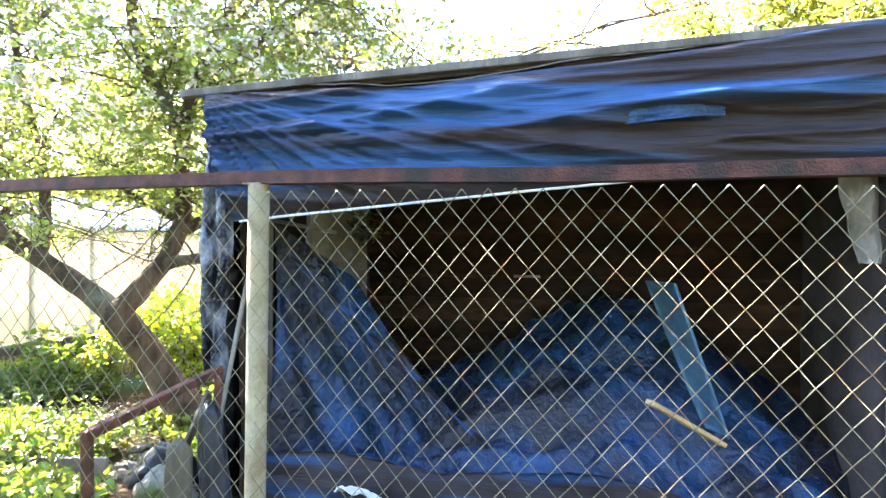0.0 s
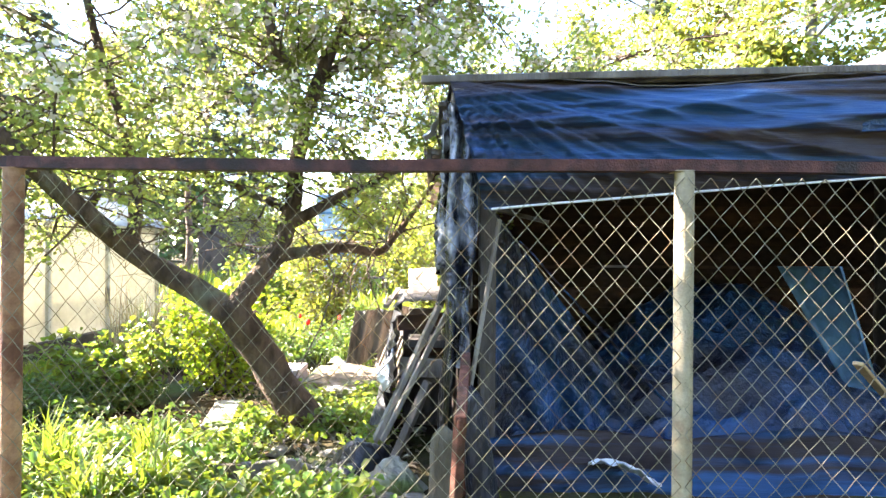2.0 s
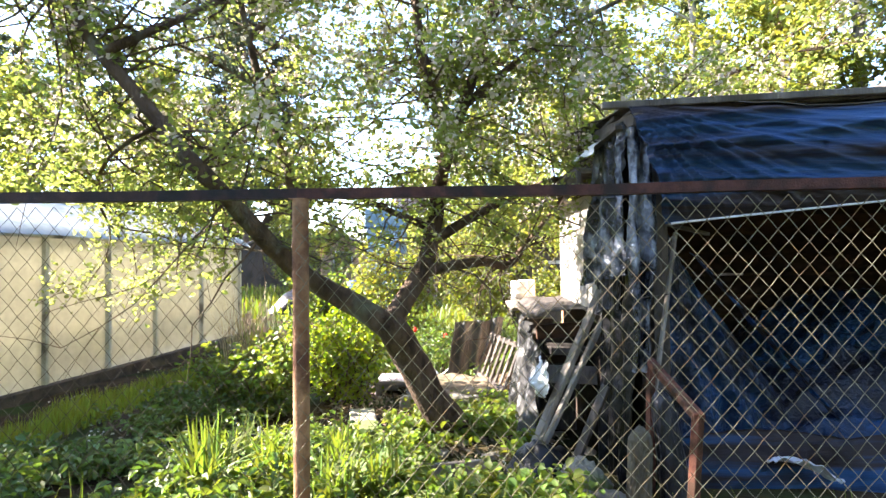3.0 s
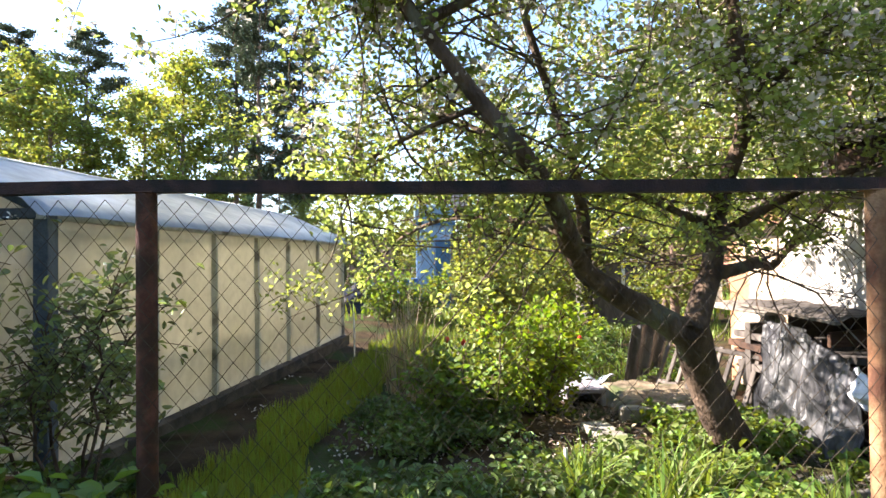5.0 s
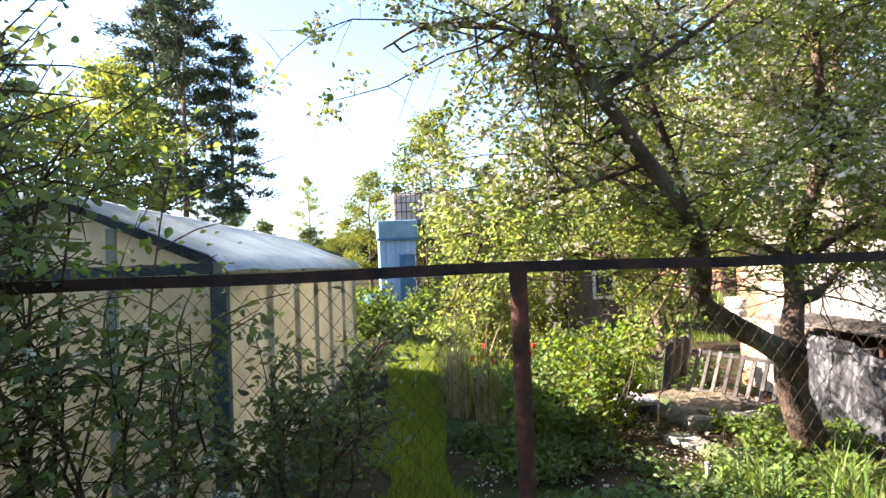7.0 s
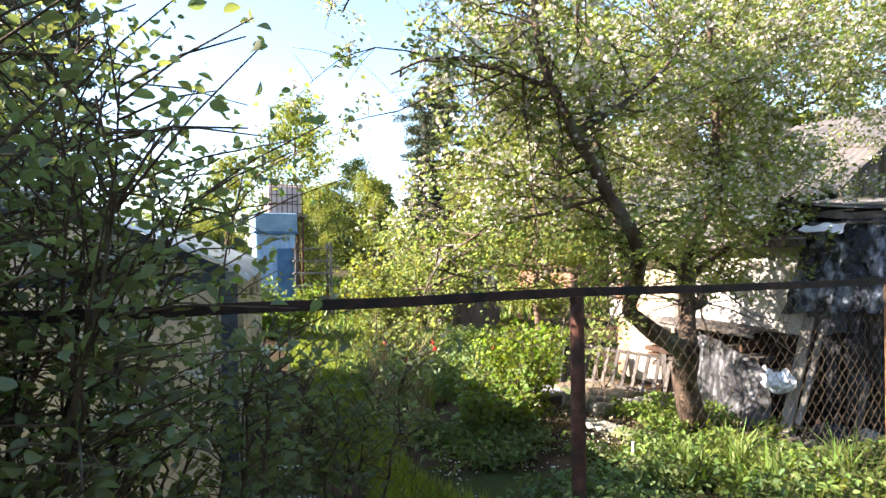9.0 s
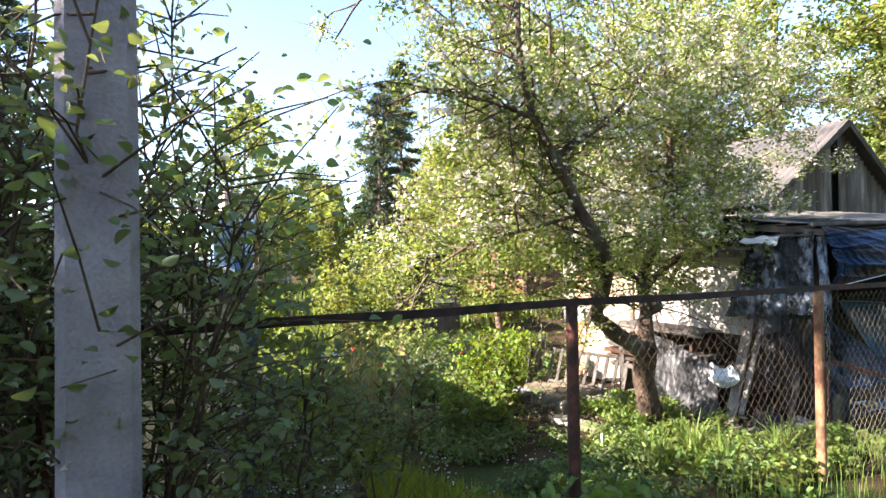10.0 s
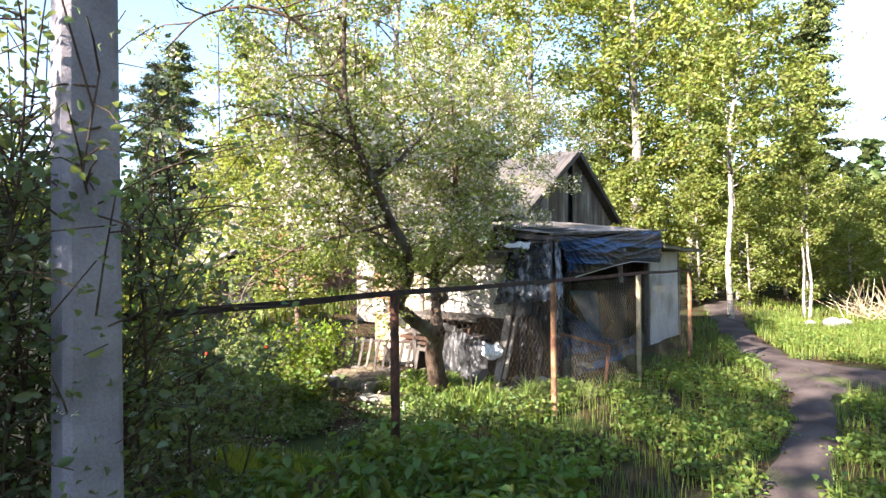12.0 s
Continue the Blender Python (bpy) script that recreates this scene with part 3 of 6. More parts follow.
def valance():
    """The blue sheet nailed to the roof edge, falling in sagging horizontal folds."""
    top = lambda x: lerp(x, (-1.5, -0.4, 0.45, 1.3, 2.6), (2.115, 2.08, 2.135, 2.215, 2.235))
    low = lambda x: lerp(x, (-1.3, -1.0, 0.02, 0.63, 1.2, 2.5), (1.53, 1.56, 1.65, 1.70, 1.735, 1.68))

    def fn(u, v):
        x = -1.37 + 3.86 * u + 0.16 * v * (1 - u) ** 3
        a, b = top(x) + 0.004, low(x)
        z = a + (b - a) * v
        # folds fan out from the left nail and sweep up towards the right
        q = z - 0.30 * (1 - math.exp(-u * 2.2)) * (0.45 - v) - 0.10 * u * u
        f = 0.0
        for k, (sx, sz, am) in enumerate(((0.45, 8.5, 1.0), (0.8, 17.0, 0.55), (1.6, 34.0, 0.22))):
            n = nz(x * sx + 3.1 * k, 0.3 * k, q * sz)
            f += am * (1 - 2.0 * abs(n)) ** 2
        # sharp creases drawn from the nail at the corner
        dx, dz = x + 1.40, 2.14 - z
        r, a = math.hypot(dx, dz), math.atan2(dz, dx + 0.02)
        f *= 1 - 0.8 * math.exp(-r * 1.1)
        f += 0.95 * (1 - 2.0 * abs(nz(a * 7.5, r * 0.5, 4))) ** 3 * math.exp(-r * 0.8) * min(r * 3, 1)
        f += 0.30 * (1 - 2.0 * abs(nz(a * 17, r * 0.8, 9))) ** 3 * math.exp(-r * 0.5) * min(r * 3, 1)
        env = math.sin(math.pi * min(0.08 + v * 0.95, 1)) ** 0.5
        y = 2.438 - 0.064 * f * env - 0.03 * math.sin(math.pi * v) + 0.006 * nz(x * 11, z * 11, 6)
        return (x, y, z)
    v = empty("roof_edge_tarpaulin", (0.5, 2.42, 1.7), "blue tarpaulin valance with dark streaks of dirt and painted fold shade hanging from the roof edge", "tarpaulin")
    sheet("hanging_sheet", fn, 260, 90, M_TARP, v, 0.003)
    b = Bundle()
    pts = [(x, 2.428 + 0.008 * nz(x, 2, 0, 4), low(x) - 0.002) for x in np.linspace(-1.18, 2.45, 60)]
    b.tube(pts, [0.0055] * 60, 6)
    b.make("pale_hem", M_BAG, v)
    # the torn flap with its dark hole
    def flap(u, w):
        return (0.42 + 0.36 * u, 2.372 - 0.028 * math.sin(u * 3.1) - 0.010 * nz(u * 5, w * 5, 0), 1.885 + 0.055 * w + 0.02 * u)
    sheet("torn_flap", flap, 20, 8, M_TARP_D, v, 0.003)
    return settle(v)


valance()


def heap_tarp():
    """Blue sheets thrown over the stored heap, up to the left wall."""
    h = empty("tarpaulin_heap", (0.4, 3.2, 0.2), "crumpled dark blue tarpaulin draped over a stored heap", "tarpaulin")

    def fn(u, v):
        x, y = -1.12 + 3.0 * u, 2.52 + 1.6 * v
        m = 0.70 * math.exp(-((x - 0.52) / 0.85) ** 2 - ((y - 3.75) / 0.75) ** 2)
        left = 0.75 * math.exp(-((x + 1.2) / 0.28) ** 2) * min(v * 2.4, 1)
        z = 0.23 + 0.25 * min(v * 3, 1) * (1 - 0.5 * u) + m + left * 0.5
        r = (1 - abs(nz(x * 2.2, y * 2.6, 1)) * 2) * 0.085 + (1 - 2 * abs(nz(x * 4.2, y * 6, 4))) * 0.06 + (1 - 2 * abs(nz(x * 11, y * 12, 2))) * 0.018
        return (x, y, z + r - 0.09 - 0.10 * (v < 0.04))
    sheet("draped_sheet", fn, 150, 110, M_TARP_D, h, 0.003)

    def front(u, v):
        x = -1.2 + 3.1 * u
        y = 2.54 - 0.05 * v - 0.045 * nz(x * 3, v * 2, 0) - 0.03 * abs(nz(x * 8, v * 4, 4))
        return (x, y, 0.10 + (0.40 + 0.06 * nz(x * 2, 0, 0)) * (1 - v))
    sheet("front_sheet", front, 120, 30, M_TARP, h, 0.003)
    return settle(h)


heap_tarp()


def side_sheet(name, fn, nu, nv, mat, label, th=0.003):
    return tagged(sheet(name, fn, nu, nv, mat, None, th), label, "tarpaulin")


# the sheet hung inside the left end, cut away in a slant
def inner_left(u, v):
    x = -1.14 + 1.05 * u * (0.25 + 0.75 * v)
    z = 1.55 - 1.35 * v - 0.28 * u * (1 - v)
    y = 2.66 + 0.35 * u + 0.045 * math.sin(u * 21 + 3 * nz(v * 2, 0, 0)) * (0.3 + 0.7 * v) + 0.02 * nz(u * 8, v * 9, 1)
    return (x, y, z)


def film_thing(name, label, pieces, cords, at):
    """A hung sheet with its pieces and the cords or battens that hold it."""
    t = empty(name, at, label, "tarpaulin")
    for pn, fn, nu, nv, mat in pieces:
        sheet(pn, fn, nu, nv, mat, t, 0.003)
    for cn, a, b, r, mat in cords:
        beam(cn, a, b, r, r * 0.6, mat, t, 0.002)
    return settle(t)


film_thing("hanging_inner_tarpaulin", "dark blue tarpaulin hung slantwise inside the lean-to's end", [("sheet", inner_left, 90, 60, M_TARP_D)],
           [("hanging_batten", (-1.16, 2.64, 1.56), (-0.86, 2.76, 1.50), 0.03, M_WOODD)], (-0.9, 2.7, 0.2))


def inner_fold(u, v):
    x, z = -1.03 + 0.95 * u, 1.42 - 0.98 * u
    return (x + 0.10 * v, 2.60 + 0.32 * u + 0.03 * nz(u * 9, v * 3, 2) - 0.03 * math.sin(v * 3.1), z - 0.02 - 0.10 * v + 0.02 * nz(u * 7, v, 5))


side_sheet("rolled_tarpaulin_edge", inner_fold, 60, 10, M_TARP, "bright blue folded edge of a tarpaulin across the opening")


# black and silver film over the upper end wall, drawn aside in a slant
def end_film(u, v):
    z = 2.06 - 0.86 * v + 0.10 * v * (1 - u) + 0.05 * v * nz(u * 5, 0, 2)
    y = 2.50 + (0.62 + 0.28 * v) * u
    x = -1.345 - 0.02 * v * v - 0.030 * math.sin(u * 17 + 2.5 * nz(v * 1.5, 0, 3)) * (0.35 + 0.65 * v) - 0.05 * abs(nz(u * 4, v * 2, 1)) - 0.025 * (1 - 2 * abs(nz(u * 11, v * 4, 4))) - 0.014 * (1 - 2 * abs(nz(u * 24, v * 9, 2)))
    return (x, y, z)


def end_film_inner(u, v):
    x, y, z = end_film(0.25 + 0.5 * u, 0.55 + 0.6 * v)
    return (x + 0.03, y, z - 0.05)


def end_film_foot(u, v):
    y = 2.52 + 0.50 * u + 0.03 * nz(v * 4, u, 1)
    x = -1.325 - 0.05 * v - 0.025 * math.sin(u * 15 + 2.5 * nz(v * 1.5, 0, 7)) - 0.035 * abs(nz(u * 4, v * 3, 5)) - 0.012 * (1 - 2 * abs(nz(u * 14, v * 9, 2)))
    return (x, y, 1.32 - 1.15 * v)


# lower sheet is black film, its colour darkened further in place of foliage shade
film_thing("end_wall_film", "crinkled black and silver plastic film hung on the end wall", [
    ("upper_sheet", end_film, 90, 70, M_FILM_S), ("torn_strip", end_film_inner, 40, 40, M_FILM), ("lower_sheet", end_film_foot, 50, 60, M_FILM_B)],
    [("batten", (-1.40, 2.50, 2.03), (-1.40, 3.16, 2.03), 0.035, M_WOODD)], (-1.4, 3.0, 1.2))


def end_film_low(u, v):
    y = 3.26 + 0.98 * u
    zt = 0.66 + 0.36 * u ** 0.7
    z = zt - (zt - 0.12) * v
    fold = math.sin(u * 19 + 2.4 * nz(v * 1.6, 1, 3) - 3.0 * v * (1 - u))
    x = -1.68 - 0.10 * v - 0.045 * fold * (0.4 + 0.6 * v) - 0.04 * abs(nz(u * 5, v * 2, 2)) - 0.02 * (1 - 2 * abs(nz(u * 9, v * 3, 4))) - 0.010 * (1 - 2 * abs(nz(u * 20, v * 8, 2)))
    return (x, y, z)


def stack_top_film(u, v):
    x = -1.70 + 0.42 * v
    y = 3.48 + 1.15 * u
    return (x, y, 1.035 + 0.02 * u - 0.05 * (1 - min(v * 5, 1)) + 0.012 * nz(x * 6, y * 6, 3) + 0.008 * nz(x * 14, y * 14, 1))


film_thing("plank_stack_cover", "grey silvery plastic film falling over stacked boards", [
    ("hanging_sheet", end_film_low, 110, 70, M_FILM_G), ("top_sheet", stack_top_film, 50, 24, M_WOODD)], [("edge_lath", (-1.74, 3.42, 1.00), (-1.74, 4.62, 1.03), 0.035, M_WOODG)], (-1.6, 3.8, 0.5))


def corner_film(u, v):
    z = 2.02 - 1.20 * v
    w = 0.145 - 0.045 * v + 0.02 * nz(v * 5, 2, 2)
    x = -1.375 + w * u + 0.012 * math.sin(v * 9 + u * 4)
    y = 2.475 - 0.03 * math.sin(u * 11 + 3 * nz(v * 3, 0, 8)) - 0.02 * nz(u * 5, v * 9, 3) - 0.03 * math.sin(v * 3)
    return (x, y, z)


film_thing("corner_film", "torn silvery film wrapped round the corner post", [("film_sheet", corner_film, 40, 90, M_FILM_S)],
           [("tie_cord", (-1.37, 2.425, 1.18), (-1.20, 2.425, 1.20), 0.008, M_WOODD)], (-1.3, 2.5, 0.9))


def roof_flap(u, v):
    return (-1.42 + 0.03 * nz(u * 2, v * 2) - 0.08 * v, 2.78 + 0.36 * u, 2.03 + 0.02 * nz(u * 2, 1) - 0.09 * v * (1 - 0.5 * u) + 0.02 * nz(u * 3, v * 2, 4))


side_sheet("white_roof_rag", roof_flap, 20, 10, M_BAG, "white plastic rag caught under the roof edge")


def sack(at, sx, sy, sz, mat, name, label, turn=0.0, seed=0):
    bm = bmesh.new()
    bmesh.ops.create_icosphere(bm, subdivisions=4, radius=1)
    for v in bm.verts:
        p = v.co.copy()
        r = 1 + 0.28 * nz(p.x * 1.7, p.y * 1.7, p.z * 1.7 + seed) + 0.16 * (1 - 2 * abs(nz(p.x * 3, p.y * 3, p.z * 2 + seed))) + 0.07 * (1 - 2 * abs(nz(p.x * 7, p.y * 7, p.z * 5 + seed)))
        v.co = Vector((p.x * sx * r * (1 - 0.25 * max(p.z, 0)), p.y * sy * r, max(p.z, -0.8) * sz * r))
    ob = part(name, bm, mat, None, "", True)
    ob.matrix_world = pose(*at, 0, 0, turn)
    return tagged(ob, label, "sack")


def cloth_bag():
    """The white sack hung on the leaning planks."""
    def fn(u, v):
        a = (u - 0.5) * 2
        y = 3.24 + 0.17 * a * (0.55 + 0.6 * math.sin(v * 2.6))
        return (-1.69 - 0.08 * math.sin(v * 2.9) * (1 - a * a) - 0.02 * nz(u * 6, v * 6, 2), y, 0.71 - 0.19 * v + 0.05 * a * a + 0.012 * nz(u * 5, v * 4))
    return tagged(sheet("white_sack", fn, 40, 26, M_BAG, None, 0.006), "white plastic sack hanging over the leaning planks", "sack")


cloth_bag()


def plank(a, b, w, d, mat, label, name="plank", spin=0):
    p = beam(name, a, b, w, d, mat, None, 0.004, "", spin)
    return tagged(p, label, "plank", "leaning planks")


plank((-1.86, 3.08, 0.08), (-1.31, 3.16, 1.24), 0.095, 0.03, M_WOODG, "grey weathered plank leaning against the end wall")
plank((-1.72, 3.02, 0.30), (-1.225, 3.06, 1.28), 0.05, 0.028, M_WOODG, "narrow grey plank leaning beside the film")
plank((-1.72, 2.60, 0.14), (-1.46, 2.62, 0.72), 0.045, 0.03, M_WOODD, "short dark plank leaning at the corner", spin=40)
plank((-1.31, 2.44, 0.50), (-1.135, 2.50, 1.50), 0.022, 0.018, M_WOODG, "thin pale lath standing in the opening")


def board_stack():
    """Boards stored on trestles along the end wall, covered above by wide planks."""
    s = empty("board_stack", (-1.55, 3.9, 0.1), "stack of weathered boards beneath wide grey planks by the end wall", "board stack")
    for y in (3.75, 4.6):
        one_box("support", (-1.52, y, 0.43), (0.26, 0.08, 0.88), M_WOODD, s)
    for i, (z, w, mat) in enumerate(((0.50, 0.26, M_WOODD), (0.58, 0.24, M_WOODB), (0.66, 0.27, M_WOODB), (0.74, 0.25, M_WOODD))):
        one_box("board", (-1.52 + 0.02 * (i % 2), 4.15 + 0.05 * (i % 3), z + .02), (w, 1.25 + 0.1 * (i % 2), 0.05), mat, s, (0, 1.5 * (i % 2), 1.0 * i - 1))
    for i in range(4):
        one_box("top_plank", (-1.72 + 0.10 * i, 4.62, 0.985 + 0.004 * i), (0.108, 1.05 - 0.10 * (i % 2), 0.026), M_WOODG, s, (0.8 * i - 1, -2, 1.2 * i - 2))
    one_box("end_board", (-1.47, 3.62, 0.885), (0.42, 0.03, 0.10), M_WOODB, s, (4, -3, 6))
    one_box("end_board", (-1.46, 3.50, 0.60), (0.40, 0.025, 0.12), M_WOODG, s, (-6, 2, -4))
    return settle(s)


board_stack()


def pallet_fence():
    """Short grey slats leaning in a row over the old bed, with a grey film across the end."""
    s = empty("slat_rack", (-1.75, 5.3, 0.1), "row of grey leaning slats, a broken pallet beside the garden bed", "pallet")
    for i in range(9):
        y = 4.55 + 0.13 * i
        x = -1.70 - 0.035 * i
        beam("slat", (x - 0.10 + 0.03 * nz(i, 2, 0, 3), y - 0.06, 0.06), (x + 0.12, y + 0.10 * nz(i, 0, 4, 2), 0.62 + 0.05 * nz(i, 7, 0, 2)), 0.045, 0.02, M_WOODD, s)
    beam("cross_bar", (-1.58, 4.45, 0.60), (-1.86, 5.72, 0.58), 0.06, 0.03, M_WOODD, s)
    beam("cross_bar", (-1.76, 4.45, 0.22), (-2.04, 5.72, 0.20), 0.06, 0.03, M_WOODD, s)
    return settle(s)


pallet_fence()


def grey_film(u, v):
    return (-2.25 + 0.55 * u - 0.10 * v, 5.60 + 0.35 * u + 0.04 * math.sin(u * 20), 0.74 - 0.62 * v * (1 - 0.3 * u) + 0.05 * nz(u * 4, v * 4, 2))


side_sheet("bed_cover_film", grey_film, 50, 30, M_FILM_G, "grey shiny plastic film over the end of the slats")


def raised_bed():
    """A stone-edged mound with an open dark pipe block."""
    def fn(u, v):
        x, y = -2.75 + 1.25 * u, 4.55 + 1.1 * v
        e = min(min(u, 1 - u), min(v, 1 - v)) * 7
        return (x, y, 0.02 + 0.19 * min(e, 1) + 0.05 * nz(x * 3, y * 3, 1) + 0.015 * nz(x * 13, y * 13, 1))
    b = empty("raised_bed", (-2.1, 5.1, 0.05), "low raised bed of dry litter edged with mossy slabs", "garden bed")
    sheet("bed_soil", fn, 40, 36, material("dry_litter", (0.10, 0.075, 0.045), (0.24, 0.185, 0.12), 8, 0.95, 0, 0.8, c3=(0.07, 0.085, 0.03), fine=6), b, 0.01)
    for i in range(4):
        bm = bmesh.new()
        box(bm, (0, 0, 0), (0.36, 0.13, 0.20), (0, 0, 0), 0.02)
        bmesh.ops.subdivide_edges(bm, edges=bm.edges[:], cuts=2, use_grid_fill=True)
        for v in bm.verts:
            v.co += Vector((nz(v.co.x * 8, v.co.y * 8, i), nz(v.co.y * 8, v.co.z * 8, i + 3), nz(v.co.z * 8, v.co.x * 8, i + 5))) * 0.02
        o = part("edge_stone", bm, M_STONE, b)
        o.matrix_local = pose(-2.55 + 0.36 * i, 4.50 + 0.02 * (i % 2), 0.12, 3 * i - 4, 4 - 2 * i, 5 * (i % 3) - 5)
    return settle(b)


raised_bed()


def block():
    b = empty("hollow_block", (-2.85, 5.2, 0.02), "pale hollow concrete block with a dark opening", "block")
    c = (-2.85, 5.22)
    for n, p, s in (("top", (0, 0, 0.235), (0.34, 0.38, 0.04)), ("bottom", (0, 0, 0.035), (0.34, 0.38, 0.04)), ("side", (-0.15, 0, 0.135), (0.04, 0.38, 0.16)),
                    ("side", (0.15, 0, 0.135), (0.04, 0.38, 0.16)), ("back", (0, 0.17, 0.135), (0.26, 0.03, 0.16))):
        one_box(n, (c[0] + p[0], c[1] + p[1], p[2] - 0.01), s, M_CONC, b, bevel=0.006)
    return settle(b)


block()


def old_frame():
    """A bent rusty bed frame leaning between fence and lean-to."""
    f = empty("rusty_bed_frame", (-1.9, 2.0, 0.3), "rusty angle-iron bed frame end leaning in the weeds", "bed frame")
    zb = 0.24
    beam("crossbar", (-1.29, 2.46, 0.875), (-1.344, 1.785, 0.785), 0.04, 0.035, M_RUST, f)
    beam("leg", (-1.344, 1.80, 0.795), (-1.37, 1.84, zb), 0.035, 0.035, M_RUST, f)
    beam("leg", (-1.29, 2.45, 0.87), (-1.31, 2.44, zb - 0.08), 0.035, 0.035, M_RUST, f)
    return settle(f)


old_frame()

# things lying in the lean-to
def leaning_panel():
    def fn(u, v):
        a = Vector((0.64 + 0.22 * v, 3.26 - 0.26 * v, 1.27 - 0.66 * v))
        b = Vector((0.70 + 0.23 * v, 2.82 + 0.03 * v, 1.28 - 0.67 * v))
        return tuple(a.lerp(b, u) + Vector((0.03 * math.sin(u * 3.1), 0, 0)))
    return tagged(sheet("leaning_panel", fn, 8, 24, material("faded_turquoise_panel", (0.045, 0.11, 0.175), (0.085, 0.185, 0.265), 4, 0.6, 0, 0.15, c3=(0.05, 0.09, 0.12)), None, 0.012),
                  "faded turquoise-blue panel leaning on the heap", "panel")


leaning_panel()
tagged(beam("split_plank", (0.55, 2.515, 0.835), (0.87, 2.735, 0.62), 0.045, 0.02, M_WOODY, None), "fresh yellow split plank lying on the tarpaulin", "plank")


def hung_bag():
    def fn(u, v):
        a = (u - 0.5) * 2
        return (1.30 + 0.060 * a * (0.4 + 0.9 * math.sin(v * 2.4)) * (1 - 0.3 * v) + 0.10 * v, 2.72 - 0.05 * (1 - a * a) - 0.02 * nz(u * 6, v * 8), 2.02 - 0.64 * v + 0.012 * nz(u * 5, v * 7))
    return tagged(sheet("hanging_white_bag", fn, 16, 30, material("greyish_white_bag", (0.17, 0.16, 0.15), (0.33, 0.31, 0.29), 6, 0.6, 0, 0.3), None, 0.006), "dirty white bag hanging from the rafters", "bag")


hung_bag()


def loose_sheet():
    def fn(u, v):
        return (-0.72 + 0.30 * u, 2.42 + 0.10 * v - 0.03 * u, 0.40 + 0.035 * math.sin(u * 4) - 0.06 * u + 0.03 * nz(u * 5, v * 5) - 0.03 * v)
    return tagged(sheet("white_rag", fn, 20, 8, M_BAG, None, 0.005), "white plastic scrap lying on the tarpaulin's edge", "rag")


loose_sheet()


def stump(at, r0, r1, h, mat, name, label, cat, lean=(0, 0), seed=0):
    """An uneven upright lump with a flattish top."""
    bm, rows = bmesh.new(), []
    n, m = 26, 20
    for k in range(m + 1):
        v = k / m
        r = (r0 + (r1 - r0) * v) * (1 if v < 0.88 else 1 - ((v - 0.88) / 0.12) ** 2 * 0.75)
        ring = []
        for a in range(n):
            q = a * 2 * math.pi / n
            e = 1 + 0.22 * nz(math.cos(q) * 2, math.sin(q) * 2, v * 2 + seed) + 0.12 * (1 - 2 * abs(nz(math.cos(q) * 5, math.sin(q) * 5, v * 2.5 + seed)))
            ring.append(bm.verts.new((lean[0] * v + r * e * math.cos(q), lean[1] * v + r * 0.8 * e * math.sin(q), h * v + 0.015 * nz(q, v * 4, seed))))
        rows.append(ring)
    for a, b in zip(rows, rows[1:]):
        for k in range(n):
            bm.faces.new((a[k], a[(k + 1) % n], b[(k + 1) % n], b[k]))
    bm.faces.new(rows[-1])
    ob = part(name, bm, mat, None, "", True)
    ob.matrix_world = pose(*at)
    return tagged(ob, label, cat)


stump((-1.40, 2.32, 0.14), 0.058, 0.046, 0.46, material("mossy_rotten_wood", (0.075, 0.060, 0.040), (0.20, 0.17, 0.12), 6, 0.95, 0, 0.7, stretch=(1, 1, 0.4), c3=(0.22, 0.20, 0.05), spots=0.60), "rotten_stump", "mossy rotten post stump standing at the corner", "stump", (0.01, 0), 1)
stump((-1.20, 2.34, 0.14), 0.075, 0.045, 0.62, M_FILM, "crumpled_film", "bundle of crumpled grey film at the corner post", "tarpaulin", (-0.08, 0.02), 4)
sack((-1.78, 2.72, 0.24), 0.17, 0.14, 0.14, M_FILM_B, "black_sack", "small black rubbish sack beside the planks", 30, 7)
sack((-1.62, 2.50, 0.25), 0.12, 0.10, 0.12, M_STONE, "rubble_lump", "grey lump of rubble lying in the litter", 10, 9)
for i in range(26):
    x, y = -2.35 + 0.95 * rng.random(), 2.35 + 1.3 * rng.random()
    o = sack((x, y, ground_z(x, y) + 0.012), 0.03 + 0.05 * rng.random(), 0.025 + 0.03 * rng.random(), 0.02, (M_STONE, M_WOODG, M_STRAW)[i % 3], "litter_scrap", "small scrap of wood or rubble in the litter", 360 * rng.random(), i)
    o["category"], o["group"] = "scrap", "scraps by the lean-to"


